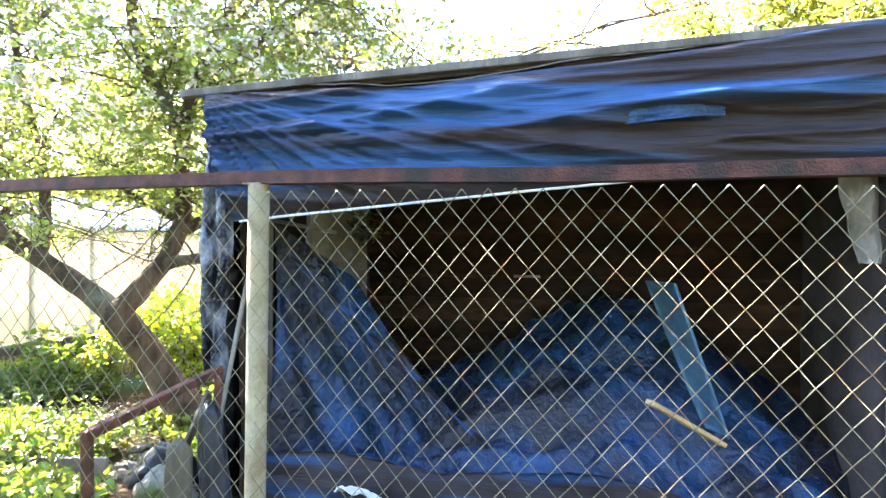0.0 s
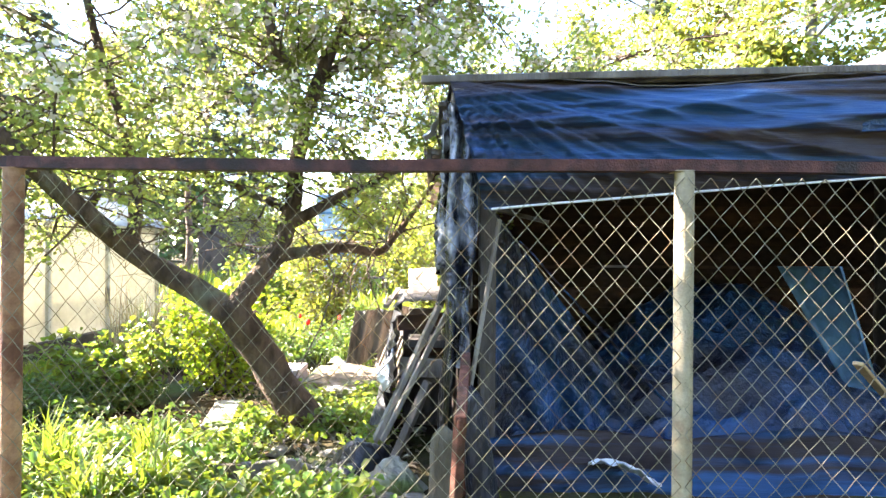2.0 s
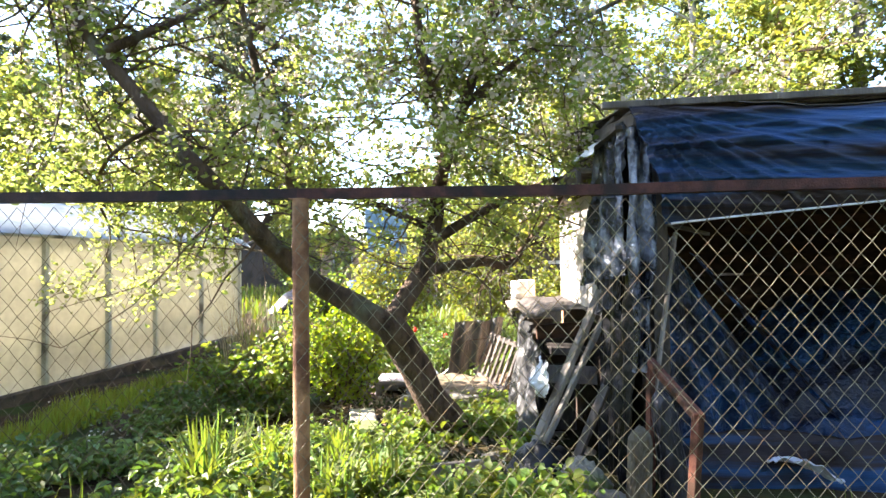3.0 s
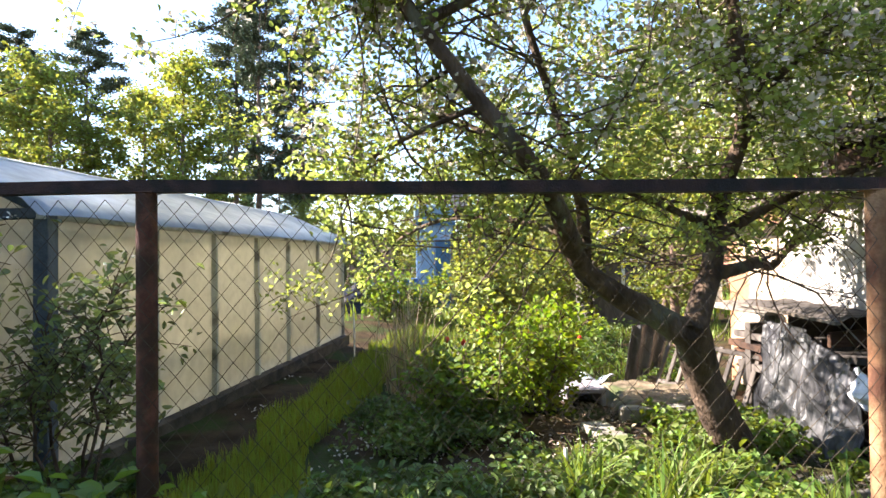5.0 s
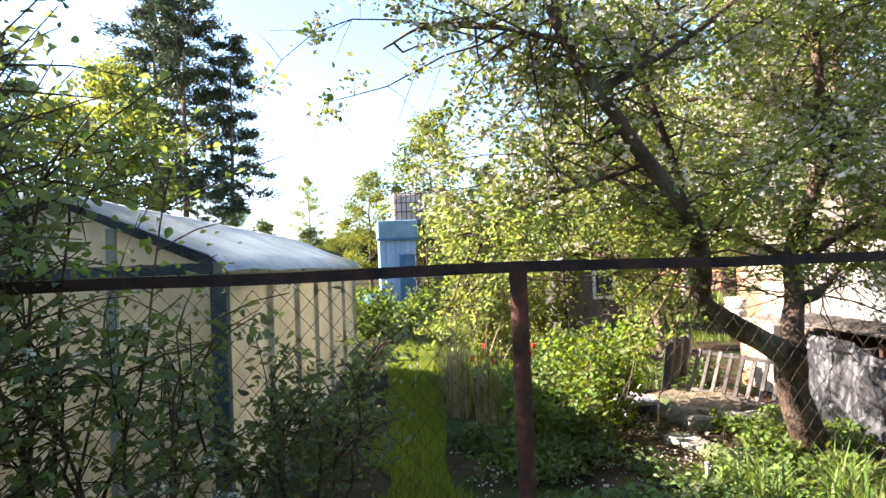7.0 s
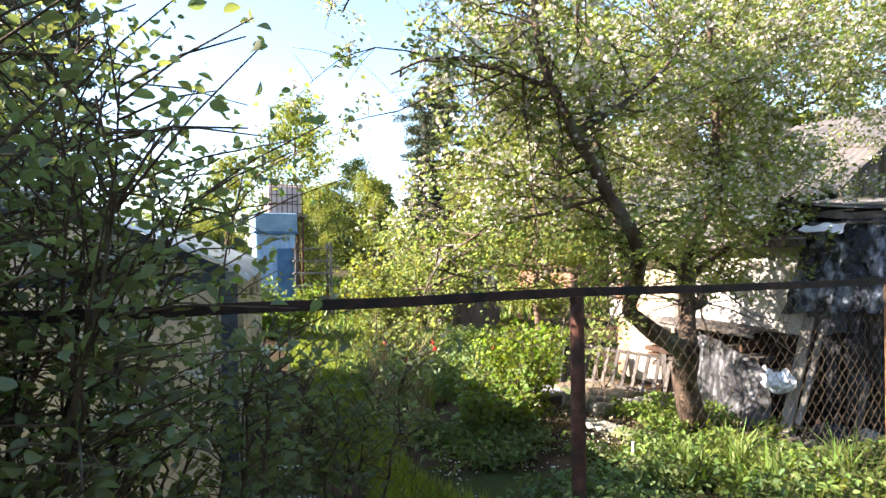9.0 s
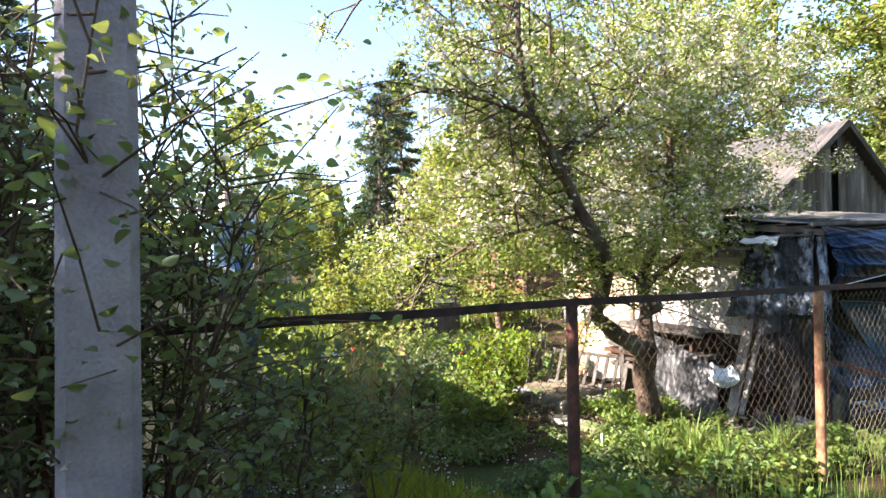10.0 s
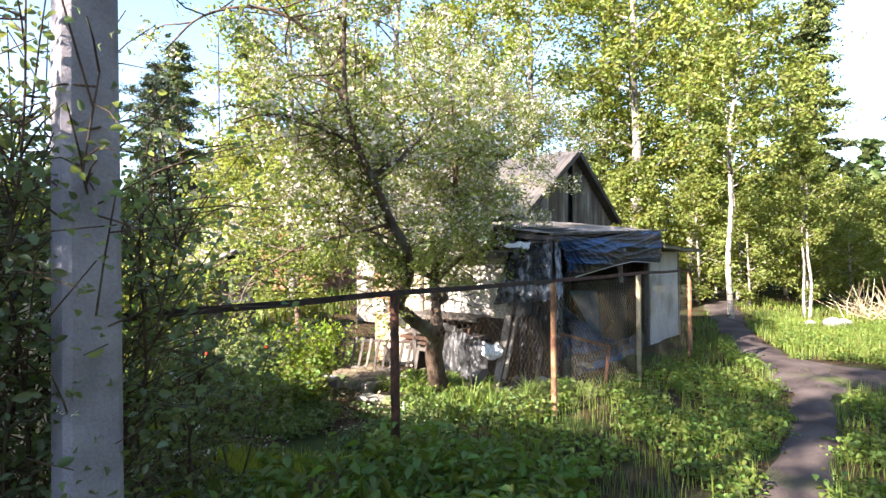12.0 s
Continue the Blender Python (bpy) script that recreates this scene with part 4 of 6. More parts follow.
# ---------- the white-walled hut behind, and its neighbour ----------
def white_hut():
    h = empty("white_hut", (-0.4, 5.0, 0.0), "whitewashed low hut with a dark felt roof behind the lean-to", "hut")
    one_box("side_wall", (-1.26, 3.93, 1.42), (0.10, 1.40, 0.82), M_PLASTER, h)
    one_box("lower_wall", (-1.255, 3.93, 0.54), (0.08, 1.40, 0.93), M_ENDSHADE, h, label="boarding below the whitewash, coloured dark as in shade")
    one_box("side_wall", (-1.00, 5.38, 0.90), (0.10, 1.30, 1.62), M_BEIGE, h, label="peeling beige stretch of wall")
    one_box("return_wall", (-1.13, 4.66, 0.92), (0.26, 0.08, 1.68), M_PLASTER, h)
    one_box("door_frame", (-1.065, 4.95, 1.20), (0.04, 0.07, 1.1), M_WOODG, h)
    one_box("end_wall", (0.35, 6.08, 0.9), (2.6, 0.10, 1.7), M_PLASTER, h)
    def roof(u, v):
        x, y = -1.50 + 3.2 * u, 3.1 + 3.1 * v
        return (x, y, 1.93 + 0.22 * u + 0.03 * nz(x * 2, y * 2) + 0.015 * nz(x * 8, y * 8, 2))
    sheet("felt_roof", roof, 30, 26, M_FELT, h, 0.03)
    beam("eave_board", (-1.47, 3.1, 1.88), (-1.47, 6.2, 1.87), 0.03, 0.10, M_WOODD, h)
    return settle(h)


white_hut()


def side_shed():
    s = empty("grey_shed", (3.4, 3.2, 0.1), "small pale rendered shed with a mossy overhanging roof", "shed")
    # white render, with the lavender grey of its shaded front put into the colour
    w = material("pale_shade_tinted_render", (0.48, 0.46, 0.47), (0.62, 0.60, 0.60), 3, 0.9, 0, 0.3, c3=(0.36, 0.33, 0.30), spots=0.62)
    one_box("front_wall", (3.38, 2.64, 0.95), (1.68, 0.08, 1.85), w, s)
    one_box("side_wall", (4.19, 3.40, 0.95), (0.08, 1.42, 1.85), w, s)
    one_box("side_wall", (2.60, 3.40, 0.95), (0.08, 1.42, 1.85), w, s)
    one_box("back_wall", (3.38, 4.14, 0.95), (1.68, 0.08, 1.85), w, s)
    beam("corner_batten", (4.21, 2.61, 0.1), (4.21, 2.61, 1.86), 0.06, 0.06, M_WOODG, s)
    def roof(u, v):
        x, y = 2.35 + 2.55 * u, 2.30 + 2.1 * v
        return (x, y, 2.02 - 0.10 * u + 0.05 * v + 0.02 * nz(x * 2, y * 2))
    sheet("roof", roof, 20, 18, material("mossy_roof", (0.13, 0.11, 0.07), (0.26, 0.22, 0.14), 4, 0.95, 0, 0.5, c3=(0.12, 0.14, 0.04)), s, 0.07)
    return settle(s)


side_shed()


def house():
    """The grey house with the steep boarded gable towards the path."""
    h = empty("grey_house", (5.5, 8.0, 0.0), "old grey wooden house with a boarded gable and pale slate roof", "house")
    xl, xr, yf, yb, ze, za = 2.95, 8.20, 5.55, 11.0, 2.72, 4.44
    xm = (xl + xr) / 2
    one_box("front_wall", (xm, yf + 0.05, 1.3), (xr - xl - 0.3, 0.10, 2.6), M_WOODG, h)
    one_box("side_wall", (xl + 0.15, (yf + yb) / 2, 1.3), (0.10, yb - yf, 2.6), M_WOODG, h)
    one_box("side_wall", (xr - 0.15, (yf + yb) / 2, 1.3), (0.10, yb - yf, 2.6), M_WOODG, h)
    one_box("back_wall", (xm, yb - 0.05, 1.3), (xr - xl - 0.3, 0.10, 2.6), M_WOODG, h)
    n = 34
    for i in range(n):
        x = xl + 0.18 + (xr - xl - 0.36) * (i + 0.5) / n
        top = ze + (za - ze) * (1 - abs(x - xm) / (xr - xm)) - 0.07
        if top > ze + 0.05 and not 15 <= i <= 16:
            one_box("gable_board", (x, yf + 0.02, (ze - 0.1 + top) / 2), ((xr - xl - 0.36) / n - 0.012, 0.025, top - ze + 0.1), M_WOODG, h, bevel=0.002)
    # black panel added behind the missing boards as the darkness of the loft
    one_box("gable_hole_dark", (xm, yf + 0.22, ze + 0.35), (2.4, 0.04, 0.7), M_BLACK, h)
    for sx in (-1, 1):
        e = xl if sx < 0 else xr
        def roof(u, v, e=e, sx=sx):
            x = xm + (e + sx * 0.10 - xm) * u
            y = yf - 0.22 + (yb - yf + 0.4) * v
            return (x, y, za + 0.03 + (ze - 0.03 - za) * u + 0.022 * math.sin(y * 42) + 0.01 * nz(x, y))
        sheet("roof_slope", roof, 12, 180, M_SLATE, h, 0.03)
        beam("barge_board", (xm, yf - 0.2, za), (e + sx * 0.10, yf - 0.2, ze - 0.03), 0.03, 0.13, M_WOODD, h)
    return settle(h)


house()


# ---------- greenhouse ----------
def greenhouse():
    g = empty("greenhouse", (-6.6, 6.0, 0.1), "long low greenhouse of milky film on a grey timber frame", "greenhouse")
    A, B = Vector((-6.30, 3.11, 0)), Vector((-5.65, 8.36, 0))
    d = (B - A).normalized()
    nrm = Vector((-d.y, d.x, 0))          # away from the garden path
    W, H = 1.75, 0.42
    at = lambda s, w, z: A + d * s + nrm * w + Vector((0, 0, z))
    L = (B - A).length
    eave = lambda s: 1.70 - 0.004 * s
    foot = lambda s: 0.26 + 0.005 * s
    stops = [0, 0.93, 1.73, 2.52, 3.29, 4.25, L]
    for a, b in zip(stops, stops[1:]):
        for w in (0, W):
            def film(u, v, a=a, b=b, w=w):
                s = a + (b - a) * u
                p = at(s, w + 0.018 * math.sin(math.pi * u) * math.sin(math.pi * v) + 0.006 * nz(s * 3, v * 3, w), foot(s) + (eave(s) - 0.03 - foot(s)) * v)
                return tuple(p)
            sheet("film_panel", film, 8, 10, M_GHFILM, g, 0.003)
    for i, s in enumerate(stops):
        for w in (-0.012, W + 0.012):
            mat, k = (M_GHDARK, 0.085) if i == 0 and w < 0 else (M_GHFRAME, 0.048)
            beam("stud", at(s, w, foot(s) - 0.12), at(s, w, eave(s)), k, k, mat, g)
    for w in (-0.02, W + 0.02):
        beam("eave_beam", at(-0.05, w, eave(0)), at(L + 0.05, w, eave(L)), 0.06, 0.07, M_GHFRAME, g)
        beam("sole_plate", at(-0.05, w - 0.03, foot(0) - 0.05), at(L + 0.05, w - 0.03, foot(L) - 0.05), 0.10, 0.14, material("dark_rotten_sill", (0.05, 0.04, 0.032), (0.12, 0.095, 0.07), 6, 0.95, 0, 0.5), g)
    beam("ridge_beam", at(-0.1, W / 2, eave(0) + H), at(L + 0.1, W / 2, eave(L) + H), 0.05, 0.05, M_GHFRAME, g)
    for s in (0, L):
        for w in (0, W):
            beam("rafter", at(s, w, eave(s) + 0.02), at(s, W / 2, eave(s) + H), 0.05, 0.06, M_GHDARK if s == 0 else M_GHFRAME, g)
        def end(u, v, s=s):
            top = eave(s) + H * (1 - abs(u - 0.5) * 2)
            return tuple(at(s + 0.005 * nz(u * 5, v * 5), W * u, foot(s) + (top - foot(s)) * v))
        sheet("end_film", end, 14, 10, M_GHFILM, g, 0.003)
        for w in (0.55, 1.2):
            beam("end_stud", at(s - 0.03, w, foot(s) - 0.1), at(s - 0.03, w, eave(s) + H * (1 - abs(w / W - 0.5) * 2) - 0.03), 0.045, 0.045, M_GHFRAME, g)
        beam("end_rail", at(s - 0.03, 0, eave(s)), at(s - 0.03, W, eave(s)), 0.05, 0.06, M_GHDARK if s == 0 else M_GHFRAME, g)
    for w0 in (-0.12, W + 0.12):
        def roof(u, v, w0=w0):
            s = -0.16 + (L + 0.32) * u
            w = w0 + (W / 2 - w0) * v
            z = eave(s) + 0.035 + H * v - (0.05 if v == 0 else 0)
            return tuple(at(s, w, z + 0.012 * nz(s * 2, v * 3, w0) - 0.016 * abs(math.sin(s * math.pi / 0.9)) * math.sin(math.pi * v)))
        sheet("roof_film", roof, 60, 10, M_GHROOF, g, 0.004)
    return settle(g)


greenhouse()


# ---------- things at the far end of the garden ----------
def blue_cabin():
    c = empty("blue_cabin", (-4.1, 17.2, 0), "narrow pale-blue painted garden cabin with a blue roof", "cabin")
    for i in range(7):
        one_box("wall_board", (-4.86 + 0.152 * i, 16.5, 1.2), (0.142, 0.03, 2.5), M_BLUEP, c, bevel=0.003)
    one_box("side_wall", (-4.93, 17.2, 1.2), (0.05, 1.4, 2.5), M_BLUEP, c)
    one_box("side_wall", (-3.88, 17.2, 1.2), (0.05, 1.4, 2.5), M_BLUEP, c)
    one_box("back_wall", (-4.40, 17.9, 1.2), (1.05, 0.05, 2.5), M_BLUEP, c)
    one_box("roof_tank", (-4.40, 17.15, 2.75), (1.2, 1.5, 0.56), material("grey_blue_sheet", (0.16, 0.26, 0.33), (0.24, 0.35, 0.42), 3, 0.6, 0, 0.2), c, (0, 0, 0), 0.03)
    one_box("fascia", (-4.40, 16.42, 2.46), (1.24, 0.03, 0.07), M_BLUED, c)
    one_box("door", (-4.15, 16.475, 1.05), (0.45, 0.02, 1.9), M_BLUED, c, bevel=0.004)
    settle(c)
    t = empty("water_tank", (-3.82, 19.4, 0), "caged white plastic water tank on a tall stand", "tank")
    for x in (-4.4, -3.24):
        for y in (18.9, 19.9):
            beam("leg", (x, y, 0), (x, y, 3.08), 0.07, 0.07, M_RUST, t)
    one_box("platform", (-3.82, 19.4, 3.11), (1.4, 1.2, 0.06), M_WOODG, t)
    one_box("tank", (-3.82, 19.4, 3.66), (1.12, 0.95, 1.0), material("translucent_white_tank", (0.55, 0.42, 0.36), (0.70, 0.58, 0.51), 2, 0.5, 0, 0.1), t, bevel=0.06)
    for i in range(8):
        beam("cage_bar", (-4.40 + 0.166 * i, 18.90, 3.14), (-4.40 + 0.166 * i, 18.90, 4.18), 0.025, 0.025, M_RUST, t)
    for i in range(4):
        beam("cage_bar", (-4.41, 18.89, 3.2 + 0.31 * i), (-3.23, 18.89, 3.2 + 0.31 * i), 0.025, 0.025, M_RUST, t)
    settle(t)


blue_cabin()


def gable_house(name, at, sx, sy, h, rise, mw, mr, label, wins=((0, 1.2, 0.8, 0.9),), turn=0):
    g = empty(name, at, label, "house")
    for n, c, s in (("front_wall", (0, -sy / 2, h / 2), (sx, 0.12, h)), ("back_wall", (0, sy / 2, h / 2), (sx, 0.12, h)), ("side_wall", (-sx / 2, 0, h / 2), (0.12, sy - 0.13, h)), ("side_wall", (sx / 2, 0, h / 2), (0.12, sy - 0.13, h))):
        one_box(n, c, s, mw, g, bevel=0.01)
    for y in (-sy / 2 - 0.055, sy / 2 + 0.055):
        bm = bmesh.new()
        v = [bm.verts.new((-sx / 2, y, h)), bm.verts.new((sx / 2, y, h)), bm.verts.new((0, y, h + rise))]
        w = [bm.verts.new(q.co + Vector((0, 0.11 if y < 0 else -0.11, 0))) for q in v]
        bm.faces.new(v), bm.faces.new(w[::-1])
        for k in range(3):
            bm.faces.new((v[k], w[k], w[(k + 1) % 3], v[(k + 1) % 3]))
        bmesh.ops.recalc_face_normals(bm, faces=bm.faces)
        part("gable", bm, mw, g)
    a = math.atan2(rise, sx / 2)
    for s in (-1, 1):
        L = math.hypot(rise, sx / 2) + 0.35
        one_box("roof_slope", (s * (L / 2) * math.cos(a), 0, h + rise + 0.06 - (L / 2) * math.sin(a)), (L, sy + 0.7, 0.08), mr, g, (0, s * math.degrees(a), 0), 0.01)
    for x, z, w, q in wins:
        f = one_box("window", (x, -sy / 2 - 0.07, z), (w + 0.14, 0.06, q + 0.14), M_WHITEP, g)
        one_box("pane", (x, -sy / 2 - 0.105, z), (w, 0.02, q), M_GLASS, f)
    g.rotation_euler = (0, 0, radians(turn))
    return g


gable_house("salmon_hut", (-7.7, 27, 0), 1.9, 2.2, 2.3, 0.35, M_PINK, M_SLATE, "small salmon-pink hut with one window", ((0.1, 1.55, 0.8, 0.7),))
gable_house("grey_barn", (-11.5, 31, 0), 5.0, 4.0, 2.3, 0.9, M_SLATE, M_FELT, "low grey barn with a pale roof", ((0, 1.2, 0.8, 0.8),), 10)
gable_house("brick_house", (11.0, 26, 0), 7.0, 8.0, 5.0, 3.4, M_BRICK, M_SLATE, "two-storey red-brown house with a pale slate roof", ((-1.6, 1.6, 1.0, 1.2), (1.6, 1.6, 1.0, 1.2), (-1.6, 4.1, 1.0, 1.1), (1.6, 4.1, 1.0, 1.1)), 24)
gable_house("board_cottage", (-0.3, 12.6, -0.05), 1.3, 1.4, 1.7, 0.3, M_WOODD, M_FELT, "weathered grey board outhouse in the garden", ((0.2, 1.1, 0.4, 0.5),))


def shelf_rack():
    r = empty("wooden_rack", (-3.4, 16.3, 0), "grey wooden rack of open shelves", "rack")
    for x in (-3.9, -2.9):
        for y in (16.1, 16.6):
            beam("upright", (x, y, 0), (x, y, 2.15), 0.06, 0.06, M_WOODG, r)
    for i in range(5):
        one_box("shelf", (-3.4, 16.35, 0.55 + 0.36 * i), (1.15, 0.55, 0.04), M_WOODG, r)
    settle(r)


shelf_rack()


def barrel(at, r, h, mat, label):
    bm = bmesh.new()
    rows = []
    for z, k in ((0, 0.93), (0.03, 1), (0.32, 1), (0.34, 1.04), (0.36, 1), (0.64, 1), (0.66, 1.04), (0.68, 1), (0.97, 1), (1, 0.95), (1, 0.88), (0.96, 0.86)):
        rows.append([bm.verts.new((r * k * math.cos(a * math.pi / 12), r * k * math.sin(a * math.pi / 12), z * h)) for a in range(24)])
    for p, q in zip(rows, rows[1:]):
        for k in range(24):
            bm.faces.new((p[k], p[(k + 1) % 24], q[(k + 1) % 24], q[k]))
    bm.faces.new(rows[0][::-1]), bm.faces.new(rows[-1])
    o = part("barrel", bm, mat, None, "", True)
    o.location = at
    return tagged(o, label, "barrel", "barrels in the garden")


M_BARREL = material("blue_plastic_barrel", (0.03, 0.10, 0.32), (0.05, 0.15, 0.42), 3, 0.45, 0, 0.1)
barrel((-5.2, 16.2, -0.03), 0.30, 0.9, M_BARREL, "bright blue plastic water barrel")
for i, y in enumerate((5.28, 5.5)):
    barrel((-1.60 + 0.1 * i, y, 0.985), 0.085, 0.19, M_WHITEP, "pale enamel bucket standing on the planks")["category"] = "bucket"
heap = sack((-6.2, 14.5, 0.18), 0.9, 0.6, 0.55, M_FILM_B, "covered_heap", "dark heap covered with black film", 15, 3)
heap["category"] = "heap"


def stake(x, y, h, mat, label, r=0.012, lean=(0, 0)):
    b = Bundle()
    z = ground_z(x, y)
    b.tube([(x, y, z - 0.1), (x + lean[0] * 0.5, y + lean[1] * 0.5, z + h * 0.5), (x + lean[0], y + lean[1], z + h)], [r, r, r * 0.9], 7)
    return tagged(b.make("garden_stake", mat), label, "stake", "garden stakes")


stake(-5.34, 7.59, 0.58, M_WHITEP, "thin white marker stake beside the greenhouse")
stake(-3.45, 3.13, 0.20, M_WHITEP, "short white stake in the flower bed")
stake(-4.95, 6.6, 0.75, M_STRAW, "thin leaning cane in the bed", 0.006, (0.08, 0))
stake(-4.55, 5.9, 0.65, M_STRAW, "thin leaning cane in the bed", 0.006, (-0.15, 0))


def slab(x, y, sx, sy, turn, mat=M_STONE, tilt=0.0, label="worn grey paving slab sunk in the bed"):
    bm = bmesh.new()
    box(bm, (0, 0, 0), (sx, sy, 0.06), (0, 0, 0), 0.008)
    o = part("slab", bm, mat)
    o.matrix_world = pose(x, y, ground_z(x, y) + 0.02, tilt, tilt * 0.6, turn)
    return tagged(o, label, "slab", "slabs in the garden")


slab(-2.95, 3.95, 0.20, 0.62, 12)
slab(-3.10, 3.35, 0.28, 0.20, 30)
slab(-3.62, 3.00, 0.30, 0.16, -8)
slab(-4.35, 2.95, 0.26, 0.14, 15)
tagged(beam("bed_board", (-3.0, 2.50, 0.25), (-2.08, 2.66, 0.26), 0.03, 0.15, M_WOODG, None), "dark grey edging board of the front bed", "board")
tagged(beam("bed_board", (-3.80, 2.86, 0.265), (-3.40, 3.10, 0.27), 0.12, 0.03, M_WOODD, None), "flat dark board lying in the flower bed", "board")
tagged(beam("bed_board", (-2.05, 4.2, 0.18), (-1.75, 4.9, 0.2), 0.03, 0.10, M_WOODG, None), "short grey edging board beside the bed", "board")


def rag_blue(u, v):
    x, y = -2.62 + 0.34 * u, 6.05 + 0.26 * v
    return (x, y, ground_z(x, y) + 0.05 + 0.05 * nz(x * 5, y * 5) + 0.03 * math.sin(u * 9))


side_sheet("pale_film_scrap", rag_blue, 24, 16, M_BAG, "pale bluish film scrap lying beside the bed")
for i, (x, y, s) in enumerate(((8.58, 0.28, 0.22), (8.3, 0.75, 0.14), (9.0, 0.1, 0.16))):
    bm = bmesh.new()
    bmesh.ops.create_icosphere(bm, subdivisions=3, radius=s)
    for v in bm.verts:
        v.co *= 1 + 0.3 * nz(v.co.x * 5, v.co.y * 5, v.co.z * 5 + i)
        v.co.z *= 0.7
    o = part("boulder", bm, M_CONC, None, "", True)
    o.location = (x, y, ground_z(x, y) + s * 0.35)
    tagged(o, "pale boulder lying at the edge of the path", "boulder", "boulders by the path")


# ---------- trees ----------
def stuff(ob, label, category):
    return tagged(ob, label, category, kind="stuff")


